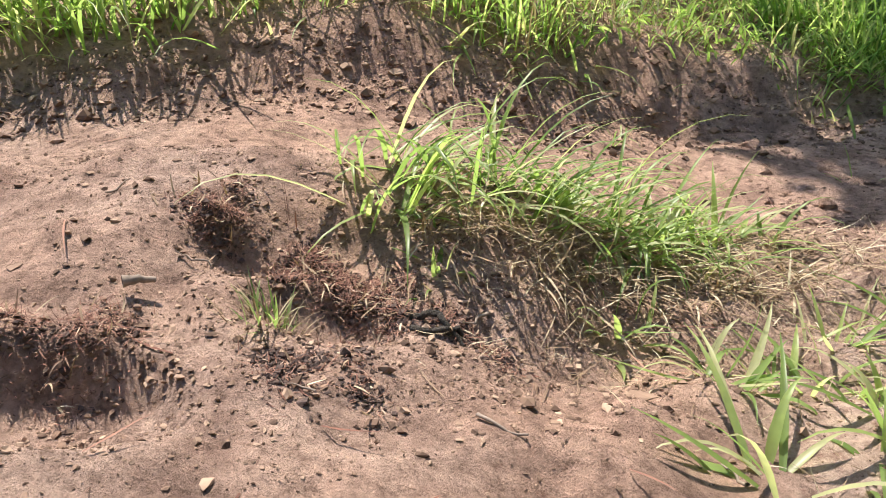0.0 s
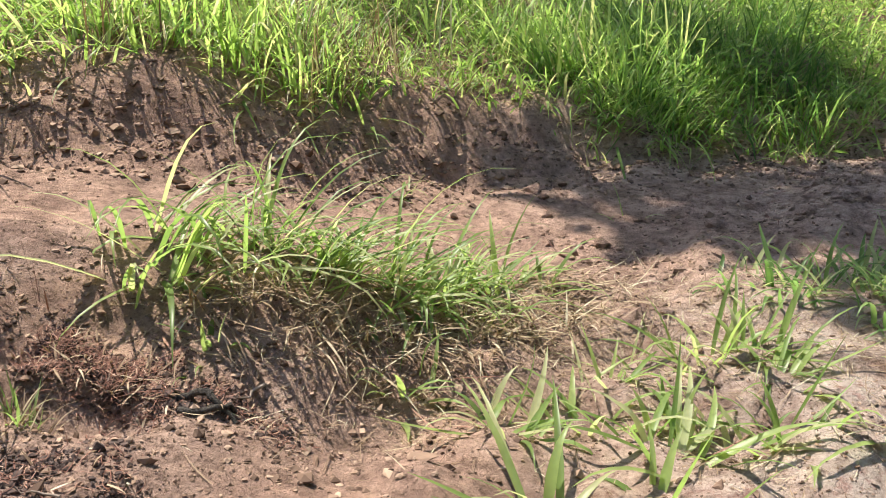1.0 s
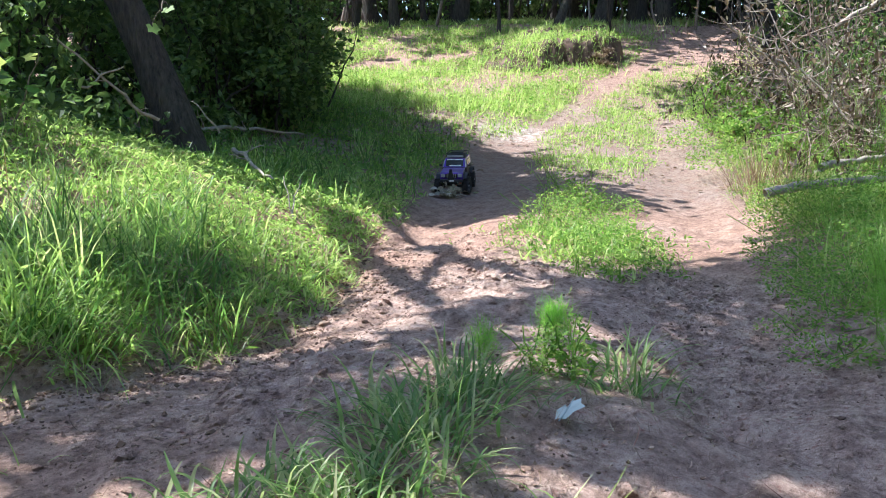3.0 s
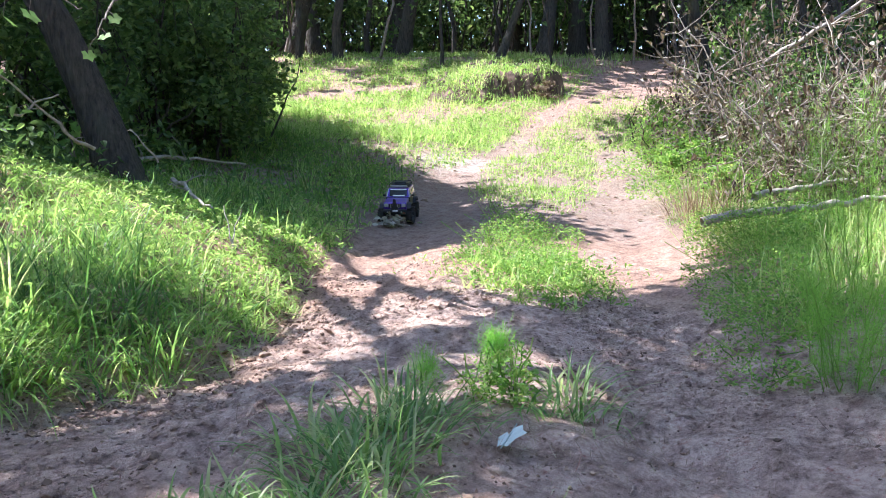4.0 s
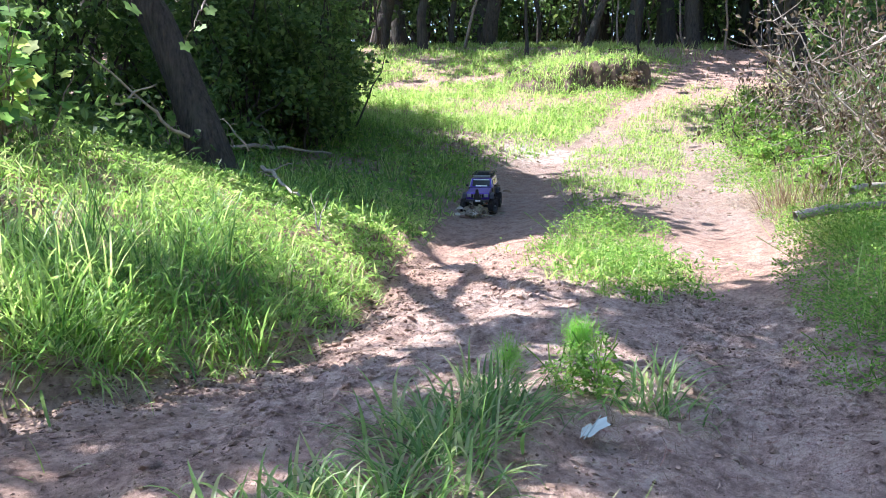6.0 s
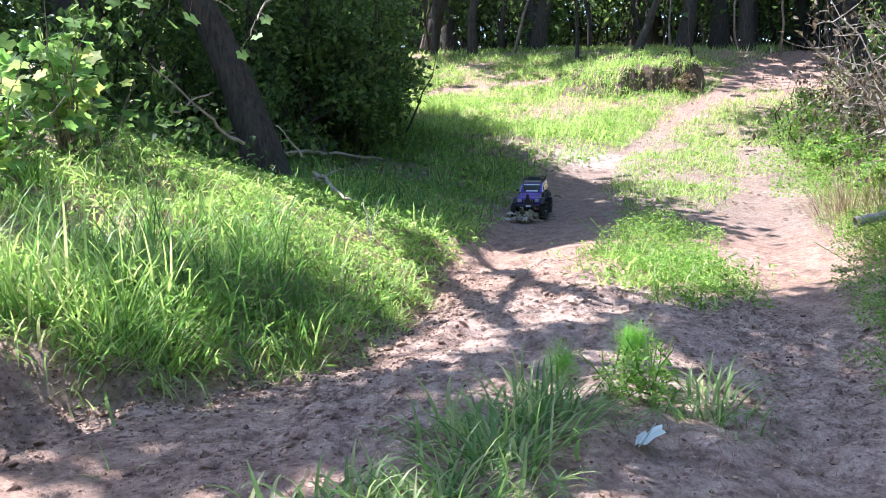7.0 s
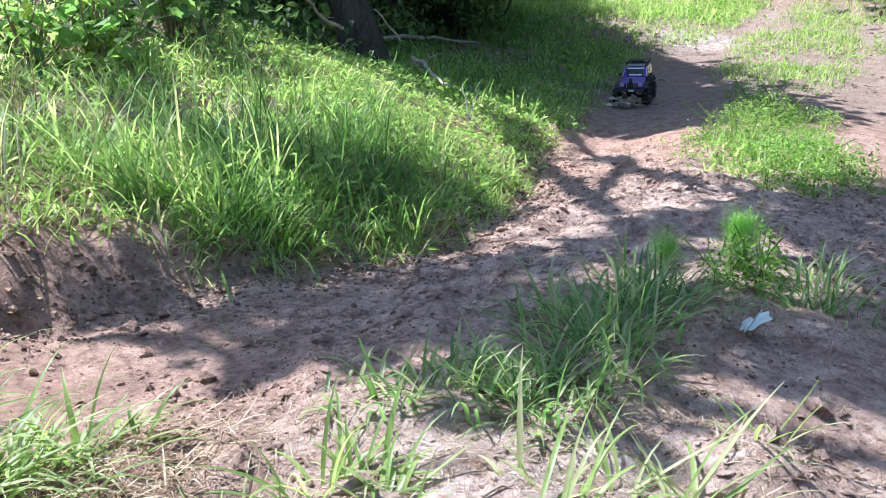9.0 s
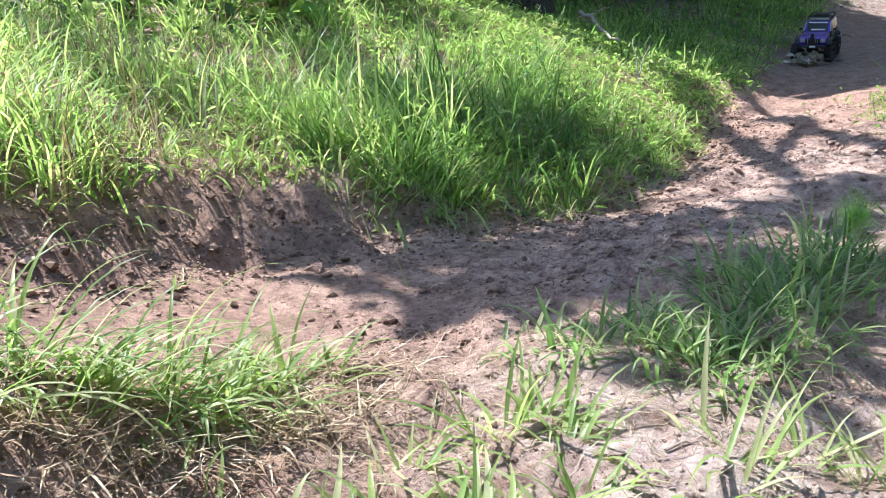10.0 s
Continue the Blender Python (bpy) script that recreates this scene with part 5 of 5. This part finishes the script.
def fennel(cx, cy, h, r, n, seed, label, stems=5, bare=0.1, thread=0.018):
    """Dog fennel: upright stems, fine side shoots, thread leaves all round them."""
    rs = np.random.RandomState(seed)
    z = float(terrain(cx, cy))
    root = tagged(new("feathery_weed"), label, "weed", "feathery weeds")
    root.location = (cx, cy, z)
    base, az, tl = [], [], []
    for k in range(stems):
        a = rs.uniform(0, 6.28)
        foot = np.array([math.cos(a), math.sin(a), 0]) * r * 0.5 * rs.uniform(0, 1)
        tip = foot + np.array([math.cos(a) * r * 0.5, math.sin(a) * r * 0.5, h * rs.uniform(0.65, 1.0)])
        line = crooked(foot, tip, 9, 0.006, rs)
        under(mesh_object("stem", *tubes([(line, np.linspace(0.0016, 0.0007, 9))], 5), HERB), root)
        m = max(8, n // stems // 14)
        f = rs.uniform(bare, 1, m)
        start = np.stack([np.interp(f, np.linspace(0, 1, 9), line[:, c]) for c in range(3)], -1)
        out = rs.normal(0, 1, (m, 3)) + np.array([0, 0, 0.5])
        out /= np.linalg.norm(out, axis=1)[:, None]
        reach = r * 0.55 * rs.uniform(0.3, 1.0, m) * np.sin(np.clip((f - bare) / (1 - bare) * 0.8 + 0.2, 0, 1) * 2.6)
        g = rs.uniform(0.1, 1, (m, 14))
        p = start[:, None] + out[:, None] * (reach[:, None] * g)[..., None]
        base.append(p.reshape(-1, 3))
    base = np.concatenate(base)
    k = len(base)
    V, F = blades(base, rs.uniform(0, 6.28, k), rs.uniform(0.1, 2.0, k), rs.normal(0.2, 0.8, k), thread * rs.uniform(0.4, 1.2, k), 0.0005 + 0.012 * thread, 2, 0, seed)
    tagged(under(mesh_object("plume", V, F, FENNEL), root), kind="stuff")


def young_fennel(cx, cy, h, r, n, seed, label):
    """A young shoot: one thin stem and a round fuzzy head of thread leaves."""
    rs = np.random.RandomState(seed)
    root = tagged(new("feathery_weed"), label, "weed", "feathery weeds")
    root.location = (cx, cy, float(terrain(cx, cy)))
    line = crooked((0, 0, -0.01), (0.01, 0, h), 7, 0.003, rs)
    under(mesh_object("stem", *tubes([(line, np.linspace(0.0025, 0.001, 7))], 5), HERB), root)
    f = np.clip(rs.normal(0.86, 0.12, n), 0.35, 1.0)
    p = np.stack([np.interp(f, np.linspace(0, 1, 7), line[:, c]) for c in range(3)], -1)
    p = p + rs.normal(0, r * 0.33, (n, 3))
    V, F = blades(p, rs.uniform(0, 6.28, n), np.arccos(rs.uniform(-0.5, 1, n)), rs.normal(0, 0.7, n), r * rs.uniform(0.3, 0.9, n), 0.0012, 4, 0, seed)
    tagged(under(mesh_object("plume", V, F, FENNEL), root), kind="stuff")


young_fennel(2.16, 1.41, 0.10, 0.055, 1300, 130, "bright green feathery weed standing in the sun")
young_fennel(1.93, 1.42, 0.10, 0.045, 700, 131, "dark green feathery weed in the grass clump")
fennel(2.66, 0.80, 0.34, 0.17, 12000, 132, "tall feathery green weed on the verge", 9)
fennel(2.85, 0.86, 0.30, 0.17, 9000, 133, "tall feathery green weed on the verge", 8)
fennel(3.30, 0.95, 0.72, 0.22, 7200, 134, "tall feathery dark green weed on the verge", 7, 0.1, 0.026)
fennel(3.15, 0.72, 0.80, 0.22, 7200, 135, "tall feathery dark green weed on the verge", 7, 0.1, 0.026)
fennel(3.60, 0.98, 0.78, 0.24, 6500, 137, "tall feathery dark green weed on the verge", 7, 0.1, 0.03)
fennel(4.15, 1.52, 0.30, 0.16, 2600, 136, "feathery green weed on the verge", 6)
fennel(4.75, 1.75, 0.75, 0.26, 4200, 138, "tall feathery dark green weed before the brush", 6, 0.1, 0.035)


def herb(cx, cy, h, r, n, size, seed, label, material=HERB):
    rs = np.random.RandomState(seed)
    z = float(terrain(cx, cy))
    root = tagged(new("leafy_weed"), label, "weed", "leafy weeds")
    root.location = (cx, cy, z)
    n, size = int(n * 4.5), size * 0.45
    turn, out = rs.uniform(0, 6.283, n), r * 1.6 * np.sqrt(rs.uniform(0, 1, n))
    p = np.stack([out * np.cos(turn), out * np.sin(turn), h * rs.uniform(0.1, 1, n) * (1.1 - 0.6 * (out / (1.6 * r)) ** 2)], -1)
    under(mesh_object("foliage", *leaves(p, size, seed, 0.5, 0.1, 0.3), material, False), root)
    q = [(crooked((rs.normal(0, r * 0.3), rs.normal(0, r * 0.3), -0.01), (rs.normal(0, r), rs.normal(0, r), h), 5, 0.005, rs), 0.0016) for _ in range(7)]
    tagged(under(mesh_object("framework", *tubes(q, 5), HERB), root), kind="stuff")


for i, (cx, cy, h, r, n, s) in enumerate([(2.06, 1.28, 0.13, 0.035, 70, 0.03), (2.02, 1.33, 0.10, 0.035, 50, 0.03), (3.62, 2.48, 0.09, 0.08, 110, 0.028), (3.85, 2.75, 0.15, 0.1, 160, 0.03), (4.0, 2.55, 0.08, 0.09, 120, 0.026), (4.2, 2.9, 0.17, 0.12, 200, 0.032), (4.5, 2.88, 0.1, 0.12, 160, 0.03), (4.55, 3.1, 0.15, 0.1, 140, 0.032), (3.5, 2.62, 0.06, 0.07, 70, 0.026), (3.62, 2.3, 0.1, 0.1, 160, 0.03), (4.6, 3.3, 0.2, 0.08, 120, 0.035),
        (4.4, 1.7, 0.22, 0.2, 420, 0.04), (3.7, 1.4, 0.16, 0.18, 380, 0.035), (3.2, 1.15, 0.14, 0.14, 300, 0.03), (4.8, 1.8, 0.25, 0.25, 520, 0.045), (3.05, 2.0, 0.06, 0.03, 40, 0.02), (3.4, 1.34, 0.07, 0.1, 90, 0.03), (3.05, 1.1, 0.06, 0.09, 80, 0.03), (2.7, 0.98, 0.06, 0.08, 70, 0.03), (2.9, 1.14, 0.04, 0.08, 50, 0.028), (3.3, 1.2, 0.08, 0.1, 90, 0.03), (3.7, 1.5, 0.06, 0.1, 80, 0.03), (5.4, 2.3, 0.1, 0.2, 220, 0.035), (6.3, 2.9, 0.25, 0.3, 520, 0.05), (7.6, 3.7, 0.3, 0.4, 620, 0.06), (8.8, 4.2, 0.4, 0.4, 620, 0.06)]):
    herb(cx, cy, h, r, n, s, 150 + i, "low leafy green weeds beside the wheel tracks")


GREY_LEAF = foliage("grey_dead_leaf", [(0.0, (0.05, 0.036, 0.028)), (0.6, (0.16, 0.11, 0.082)), (0.9, (0.34, 0.27, 0.22)), (1.0, (0.5, 0.44, 0.38))], 0.6, 0.3)


def brush_pile(cx, cy, r, h, n, seed, label):
    rs = np.random.RandomState(seed)
    z = float(terrain(cx, cy))
    root = tagged(new("brush_pile"), label, "brush pile", "cut brush")
    root.location = (cx, cy, z)
    pts = []
    for k in range(n):
        a = rs.uniform(0, 6.28)
        foot = np.array([math.cos(a) * r * rs.uniform(0.2, 1), math.sin(a) * r * rs.uniform(0.2, 1), rs.uniform(0, 0.3) * h])
        b = rs.uniform(0, 6.28)
        tip = foot + np.array([math.cos(b) * r, math.sin(b) * r, h * rs.uniform(-0.1, 0.75)]) * rs.uniform(0.5, 1.2)
        line = crooked(foot, tip, 9, 0.03, rs)
        r0 = rs.uniform(0.003, 0.011)
        wood = PALE_BARK if k % 3 == 0 else DEAD_WOOD
        branch = under(mesh_object("branch", *tubes([(line, np.linspace(r0, r0 * 0.3, 9))], 5), wood), root)
        for j in range(13):
            s = line[rs.randint(2, 9)]
            e = s + rs.normal(0, 0.16, 3) + np.array([0, 0, 0.05])
            under(mesh_object("twig", *tubes([(crooked(s, e, 5, 0.012, rs), np.linspace(r0 * 0.45, r0 * 0.15, 5))], 4), wood), branch)
            pts.append(e + rs.normal(0, 0.05, (5, 3)))
    pts = np.concatenate(pts)
    pts = pts[pts[:, 2] > 0.02]
    under(mesh_object("dead_leaves", *leaves(pts, 0.042, seed, 0.9, 0.6, 0.26), GREY_LEAF, False), root)


brush_pile(6.9, 2.5, 0.6, 1.35, 46, 160, "heap of cut branches with curled grey-brown leaves")
brush_pile(6.1, 1.75, 0.65, 1.15, 60, 161, "heap of cut branches with curled grey-brown leaves")
brush_pile(7.8, 3.0, 0.6, 1.2, 36, 162, "heap of cut branches with curled grey-brown leaves")
# the LEAF ones are dark filling added to block the view through the heap
for i, (bx, by, rx, rz, n, mat) in enumerate([(6.7, 2.0, 0.6, 0.5, 2600, LEAF), (7.6, 2.6, 0.6, 0.5, 2400, LEAF), (6.0, 1.2, 0.6, 0.5, 2200, LEAF), (6.6, 2.95, 0.3, 0.22, 1100, HERB), (7.4, 3.5, 0.35, 0.25, 1200, HERB), (8.3, 4.05, 0.4, 0.25, 1300, HERB), (9.3, 4.6, 0.45, 0.28, 1300, HERB), (5.9, 2.45, 0.25, 0.16, 800, HERB)]):
    thicket("thicket", (bx, by), (rx, rx, rz), int(n * 2.2), 0.03, 1500 + i, ("dark leaf filling added inside the brush heap to close its gaps", "bright leafy bush in front of the brush heap")[mat is HERB], 8, mat, 30)
for i, (cx, cy, h, r, n) in enumerate([(6.2, 2.45, 0.55, 0.25, 420), (5.9, 1.7, 0.7, 0.3, 420), (6.6, 2.2, 1.1, 0.4, 420), (7.2, 2.9, 0.7, 0.3, 420), (5.6, 1.55, 0.5, 0.3, 420)]):
    herb(cx, cy, h, r, n // 3, 0.05, 190 + i, "tall leafy weeds growing through the brush heap", LEAF)
for i, (cx, cy) in enumerate([(5.35, 2.4), (5.5, 2.5), (5.7, 2.62), (5.3, 2.2)]):
    tuft(cx, cy, 90, 0.42, 0.0035, 0.07, 0.45, 0.9, 240 + i, "dry_grass_tuft", STRAW, "tall dry straw-coloured grass before the brush heap", "dry grass at the brush", 5)
stick("fallen_log", [(4.50, 2.00, 0.17), (4.75, 1.78, 0.22), (5.0, 1.55, 0.26), (5.25, 1.32, 0.29)], 0.026, "long pale barked log lying along the verge", 165, PALE_BARK, 2)
stick("fallen_log", [(5.0, 1.95, 0.27), (5.3, 1.8, 0.31), (5.6, 1.6, 0.36)], 0.02, "pale log resting on the brush heap", 166, PALE_BARK, 2)
stick("dead_branch", [on(6.5, 2.5, 0.9), on(6.6, 1.9, 1.25), on(6.8, 1.3, 1.5)], 0.018, "grey branch slanting out of the brush heap", 167, PALE_BARK, 4)
stick("dead_branch", [(6.6, 2.7, 0.75), (6.1, 2.85, 0.95), (5.76, 2.93, 1.15)], 0.013, "bare branch reaching out of the brush heap", 168, PALE_BARK, 5)


thicket("dead_bush", (10.75, 7.25), (0.35, 0.35, 0.12), 900, 0.04, 57, "dark dead roots and brush on the cut face of the mound", 10, LITTER, 12, "brush")


# ---- the radio-controlled model car
PAINT, nt, pb = blank("purple_paint", 0.28, 0.35)
nt.links.new(ramp(nt, noise_tex(nt, 14, 4), [(0.35, (0.075, 0.028, 0.30)), (0.65, (0.11, 0.04, 0.42))]), pb.inputs["Base Color"])
pb.inputs["Coat Weight"].default_value = 0.6
bump(nt, [(noise_tex(nt, 300, 3), 0.1, 0.001)], pb)
BLACK = plain("black_plastic", (0.018, 0.018, 0.02), 0.5, 0, 0.4, 90, 0.0006)
RUBBER = plain("dusty_rubber", (0.035, 0.031, 0.028), 0.9, 0, 0.5, 70, 0.001)
GLASS = plain("dark_glass", (0.02, 0.022, 0.025), 0.12, 0, 0.2, 30)
SILVER = plain("dull_silver", (0.5, 0.5, 0.52), 0.35, 0.9, 0.15, 60)
COPPER = plain("orange_metal", (0.5, 0.14, 0.06), 0.4, 0.7, 0.2, 60)
LAMP = plain("clear_lens", (0.42, 0.43, 0.42), 0.15, 0, 0.1, 60)
DECAL = plain("white_decal", (0.78, 0.77, 0.75), 0.5, 0, 0.1, 50)


def part(name, bm, material, parent, label=""):
    me = bpy.data.meshes.new(name)
    bm.to_mesh(me)
    bm.free()
    me.materials.append(material)
    ob = under(new(name, me), parent)
    return tagged(ob, label) if label else ob


def block(size, at, bev=0.003, turn=(0, 0, 0)):
    bm = bmesh.new()
    bmesh.ops.create_cube(bm, size=1.0)
    for v in bm.verts:
        v.co = Vector((v.co.x * size[0], v.co.y * size[1], v.co.z * size[2]))
    if bev:
        bmesh.ops.bevel(bm, geom=bm.edges[:], offset=bev, segments=2, affect="EDGES", profile=0.6)
    bm.transform(pose(*at, *turn))
    return bm


def slab(profile, y0, y1, taper=1.0, bev=0.004):
    """A side profile (x, z) drawn out across the car; taper narrows it towards its top."""
    bm = bmesh.new()
    zs = [p[1] for p in profile]
    lo, hi = min(zs), max(zs)
    rows = []
    for y in (y0, y1):
        rows.append([bm.verts.new((px, y * (1 + (taper - 1) * (pz - lo) / (hi - lo)), pz)) for px, pz in profile])
    n = len(profile)
    bm.faces.new(rows[0])
    bm.faces.new(rows[1][::-1])
    for i in range(n):
        bm.faces.new((rows[0][(i + 1) % n], rows[0][i], rows[1][i], rows[1][(i + 1) % n]))
    bmesh.ops.recalc_face_normals(bm, faces=bm.faces[:])
    bmesh.ops.bevel(bm, geom=bm.edges[:], offset=bev, segments=2, affect="EDGES", profile=0.6)
    return bm


def rod(a, b, r, sides=8):
    bm = bmesh.new()
    a, b = Vector(a), Vector(b)
    bmesh.ops.create_cone(bm, cap_ends=True, segments=sides, radius1=r, radius2=r, depth=(b - a).length)
    bm.transform(Matrix.Translation((a + b) / 2) @ (b - a).to_track_quat("Z", "Y").to_matrix().to_4x4())
    return bm


def lathe(profile, n=28):
    """A ring about the y axis from (radius, y) pairs."""
    bm = bmesh.new()
    rings = []
    for k in range(n):
        a = k / n * math.tau
        rings.append([bm.verts.new((r * math.cos(a), y, r * math.sin(a))) for r, y in profile])
    m = len(profile)
    for k in range(n):
        for i in range(m):
            bm.faces.new((rings[k][i], rings[k][(i + 1) % m], rings[(k + 1) % n][(i + 1) % m], rings[(k + 1) % n][i]))
    bmesh.ops.recalc_face_normals(bm, faces=bm.faces[:])
    return bm


def model_car():
    root = tagged(new("model_car"), "purple and black radio-controlled off-road truck with knobbly tyres on the track", "toy car")
    part("chassis", block((0.40, 0.075, 0.03), (0, 0, 0.085)), BLACK, root)
    hood = [(0.215, 0.105), (0.222, 0.15), (0.212, 0.162), (0.075, 0.176), (0.06, 0.176), (0.06, 0.1), (0.10, 0.1), (0.115, 0.128), (0.175, 0.128), (0.19, 0.105)]
    part("bonnet", slab(hood, -0.084, 0.084, 0.95), PAINT, root)
    tub = [(0.06, 0.085), (0.06, 0.178), (-0.232, 0.178), (-0.24, 0.165), (-0.236, 0.11), (-0.205, 0.11), (-0.19, 0.132), (-0.125, 0.132), (-0.105, 0.085)]
    part("tub", slab(tub, -0.090, 0.090, 1.0), BLACK, root, "black lower body")
    cab = [(0.055, 0.177), (0.012, 0.232), (0.0, 0.238), (-0.215, 0.24), (-0.228, 0.23), (-0.236, 0.177)]
    part("cab", slab(cab, -0.088, 0.088, 0.86), PAINT, root)
    screen = part("windscreen", block((0.002, 0.128, 0.052), (0.037, 0, 0.206), 0.0008, (0, -37.5, 0)), GLASS, root)
    part("decal", block((0.0015, 0.118, 0.009), (0.0202, 0, 0.2305), 0.0005, (0, -37.5, 0)), DECAL, screen, "white lettered strip as a plain bar")
    part("decal", block((0.0015, 0.085, 0.010), (0.0525, 0.005, 0.189), 0.0005, (0, -37.5, 0)), DECAL, screen, "white lettered strip as a plain bar")
    for s in (-1, 1):
        part("side_window", block((0.075, 0.002, 0.034), (-0.035, s * 0.0838, 0.207), 0.0008, (s * 12, 0, 0)), GLASS, root)
        part("side_window", block((0.095, 0.002, 0.034), (-0.135, s * 0.0838, 0.207), 0.0008, (s * 12, 0, 0)), GLASS, root)
        part("pillar", rod((0.056, s * 0.083, 0.179), (0.012, s * 0.074, 0.234), 0.003), SILVER, root, "pale worn windscreen pillar")
        part("mirror", block((0.012, 0.022, 0.014), (0.035, s * 0.104, 0.19), 0.003), BLACK, root)
        part("door_handle", block((0.018, 0.004, 0.004), (-0.06, s * 0.092, 0.165), 0.001), SILVER, root)
        part("headlight", block((0.006, 0.03, 0.024), (0.2205, s * 0.062, 0.142), 0.004), LAMP, root)
        part("rock_slider", rod((0.09, s * 0.098, 0.082), (-0.10, s * 0.098, 0.082), 0.006), BLACK, root)
        for x0 in (0.145, -0.157):
            arch = [(x0 - 0.062, 0.118), (x0 - 0.045, 0.146), (x0 - 0.02, 0.154), (x0 + 0.02, 0.154), (x0 + 0.045, 0.146), (x0 + 0.062, 0.118), (x0 + 0.055, 0.116), (x0 + 0.04, 0.14), (x0 + 0.018, 0.147), (x0 - 0.018, 0.147), (x0 - 0.04, 0.14), (x0 - 0.055, 0.116)]
            part("wheel_arch", slab(arch, s * 0.082, s * 0.114, 1.0, 0.0015), BLACK, root)
            part("shock_absorber", rod((x0, s * 0.055, 0.07), (x0 - 0.02, s * 0.048, 0.13), 0.007), COPPER, root)
    part("grille", block((0.005, 0.085, 0.03), (0.2215, 0, 0.138), 0.002), BLACK, root)
    for k in range(6):
        part("grille_slat", block((0.003, 0.004, 0.026), (0.2245, -0.03 + 0.012 * k, 0.138), 0.001), SILVER, root)
    bumper = part("bumper", block((0.026, 0.165, 0.02), (0.236, 0, 0.105), 0.005), BLACK, root)
    part("plate", block((0.003, 0.036, 0.012), (0.2505, 0.005, 0.107), 0.001), DECAL, bumper, "white oval badge")
    part("winch", block((0.02, 0.05, 0.018), (0.232, 0, 0.122), 0.004), BLACK, bumper)
    part("tow_hook", rod((0.248, -0.05, 0.098), (0.262, -0.05, 0.098), 0.004), SILVER, bumper)
    part("tow_hook", rod((0.248, 0.05, 0.098), (0.262, 0.05, 0.098), 0.004), SILVER, bumper)
    tower = bmesh.new()
    vs = [tower.verts.new(p) for p in [(0.238, -0.022, 0.115), (0.238, 0.022, 0.115), (0.244, 0.008, 0.19), (0.244, -0.008, 0.19), (0.246, -0.022, 0.115), (0.246, 0.022, 0.115), (0.25, 0.008, 0.19), (0.25, -0.008, 0.19)]]
    for f in [(0, 1, 2, 3), (7, 6, 5, 4), (0, 4, 5, 1), (1, 5, 6, 2), (2, 6, 7, 3), (3, 7, 4, 0)]:
        tower.faces.new([vs[i] for i in f])
    bmesh.ops.recalc_face_normals(tower, faces=tower.faces[:])
    part("front_tower", tower, BLACK, root, "tapered black bracket with holes")
    rack = part("roof_rack", block((0.19, 0.135, 0.004), (-0.11, 0, 0.252), 0.001), BLACK, root)
    for s in (-1, 1):
        part("rail", rod((-0.012, s * 0.07, 0.268), (-0.208, s * 0.07, 0.268), 0.003), BLACK, rack)
        for x0 in (-0.015, -0.08, -0.145, -0.205):
            part("post", rod((x0, s * 0.07, 0.244), (x0, s * 0.07, 0.268), 0.0025), BLACK, rack)
    part("rail", rod((-0.208, -0.07, 0.268), (-0.208, 0.07, 0.268), 0.003), BLACK, rack)
    part("rail", rod((-0.012, -0.07, 0.268), (-0.012, 0.07, 0.268), 0.003), BLACK, rack)
    part("tray_load", block((0.10, 0.09, 0.02), (-0.13, 0.0, 0.264), 0.005), BLACK, rack)
    bar = part("light_bar", block((0.014, 0.12, 0.014), (0.006, 0, 0.252), 0.002), SILVER, root)
    for k in range(6):
        part("lamp", block((0.003, 0.016, 0.010), (0.014, -0.05 + 0.02 * k, 0.252), 0.001), LAMP, bar)
    for x0 in (0.145, -0.157):
        part("axle", rod((x0, -0.085, 0.056), (x0, 0.085, 0.056), 0.009), BLACK, root)
        part("differential", block((0.035, 0.03, 0.03), (x0 + 0.006, 0.015, 0.055), 0.008), COPPER, root)
        for s in (-1, 1):
            steer = -12 if x0 > 0 else 0
            tyre = lathe([(0.034, -0.02), (0.046, -0.023), (0.053, -0.019), (0.055, 0.0), (0.053, 0.019), (0.046, 0.023), (0.034, 0.02)])
            for k in range(22):
                a = k / 22 * math.tau
                for side in (-1, 1):
                    lug = block((0.0075, 0.018, 0.006), (0, side * 0.012, 0.0565), 0.001)
                    lug.transform(Matrix.Rotation(a + 0.07 * side, 4, "Y"))
                    me = bpy.data.meshes.new("lug")
                    lug.to_mesh(me)
                    lug.free()
                    tyre.from_mesh(me)
                    bpy.data.meshes.remove(me)
            m = pose(x0, s * 0.102, 0.057, 0, 0, steer)
            tyre.transform(m)
            wheel = part("tyre", tyre, RUBBER, root)
            rim = lathe([(0.006, s * 0.008), (0.02, s * 0.004), (0.03, s * 0.018), (0.034, s * 0.019), (0.034, -s * 0.016), (0.006, -s * 0.01)], 20)
            rim.transform(m)
            part("rim", rim, BLACK, wheel)
            hub = rod((0, s * 0.004, 0), (0, s * 0.02, 0), 0.006, 6)
            hub.transform(m)
            part("hub_nut", hub, SILVER, wheel)
    return root


car = model_car()
cx, cy = 4.66, 4.21
ahead = Vector((-0.80, -0.60, 0)).normalized()
zf = float(ground(cx + ahead.x * 0.15, cy + ahead.y * 0.15))
zb = float(ground(cx - ahead.x * 0.15, cy - ahead.y * 0.15))
car.matrix_world = pose(cx, cy, (zf + zb) / 2 + 0.004, 0, -math.degrees(math.atan2(zf - zb, 0.3)), math.degrees(math.atan2(ahead.y, ahead.x))) @ Matrix.Scale(0.9, 4)
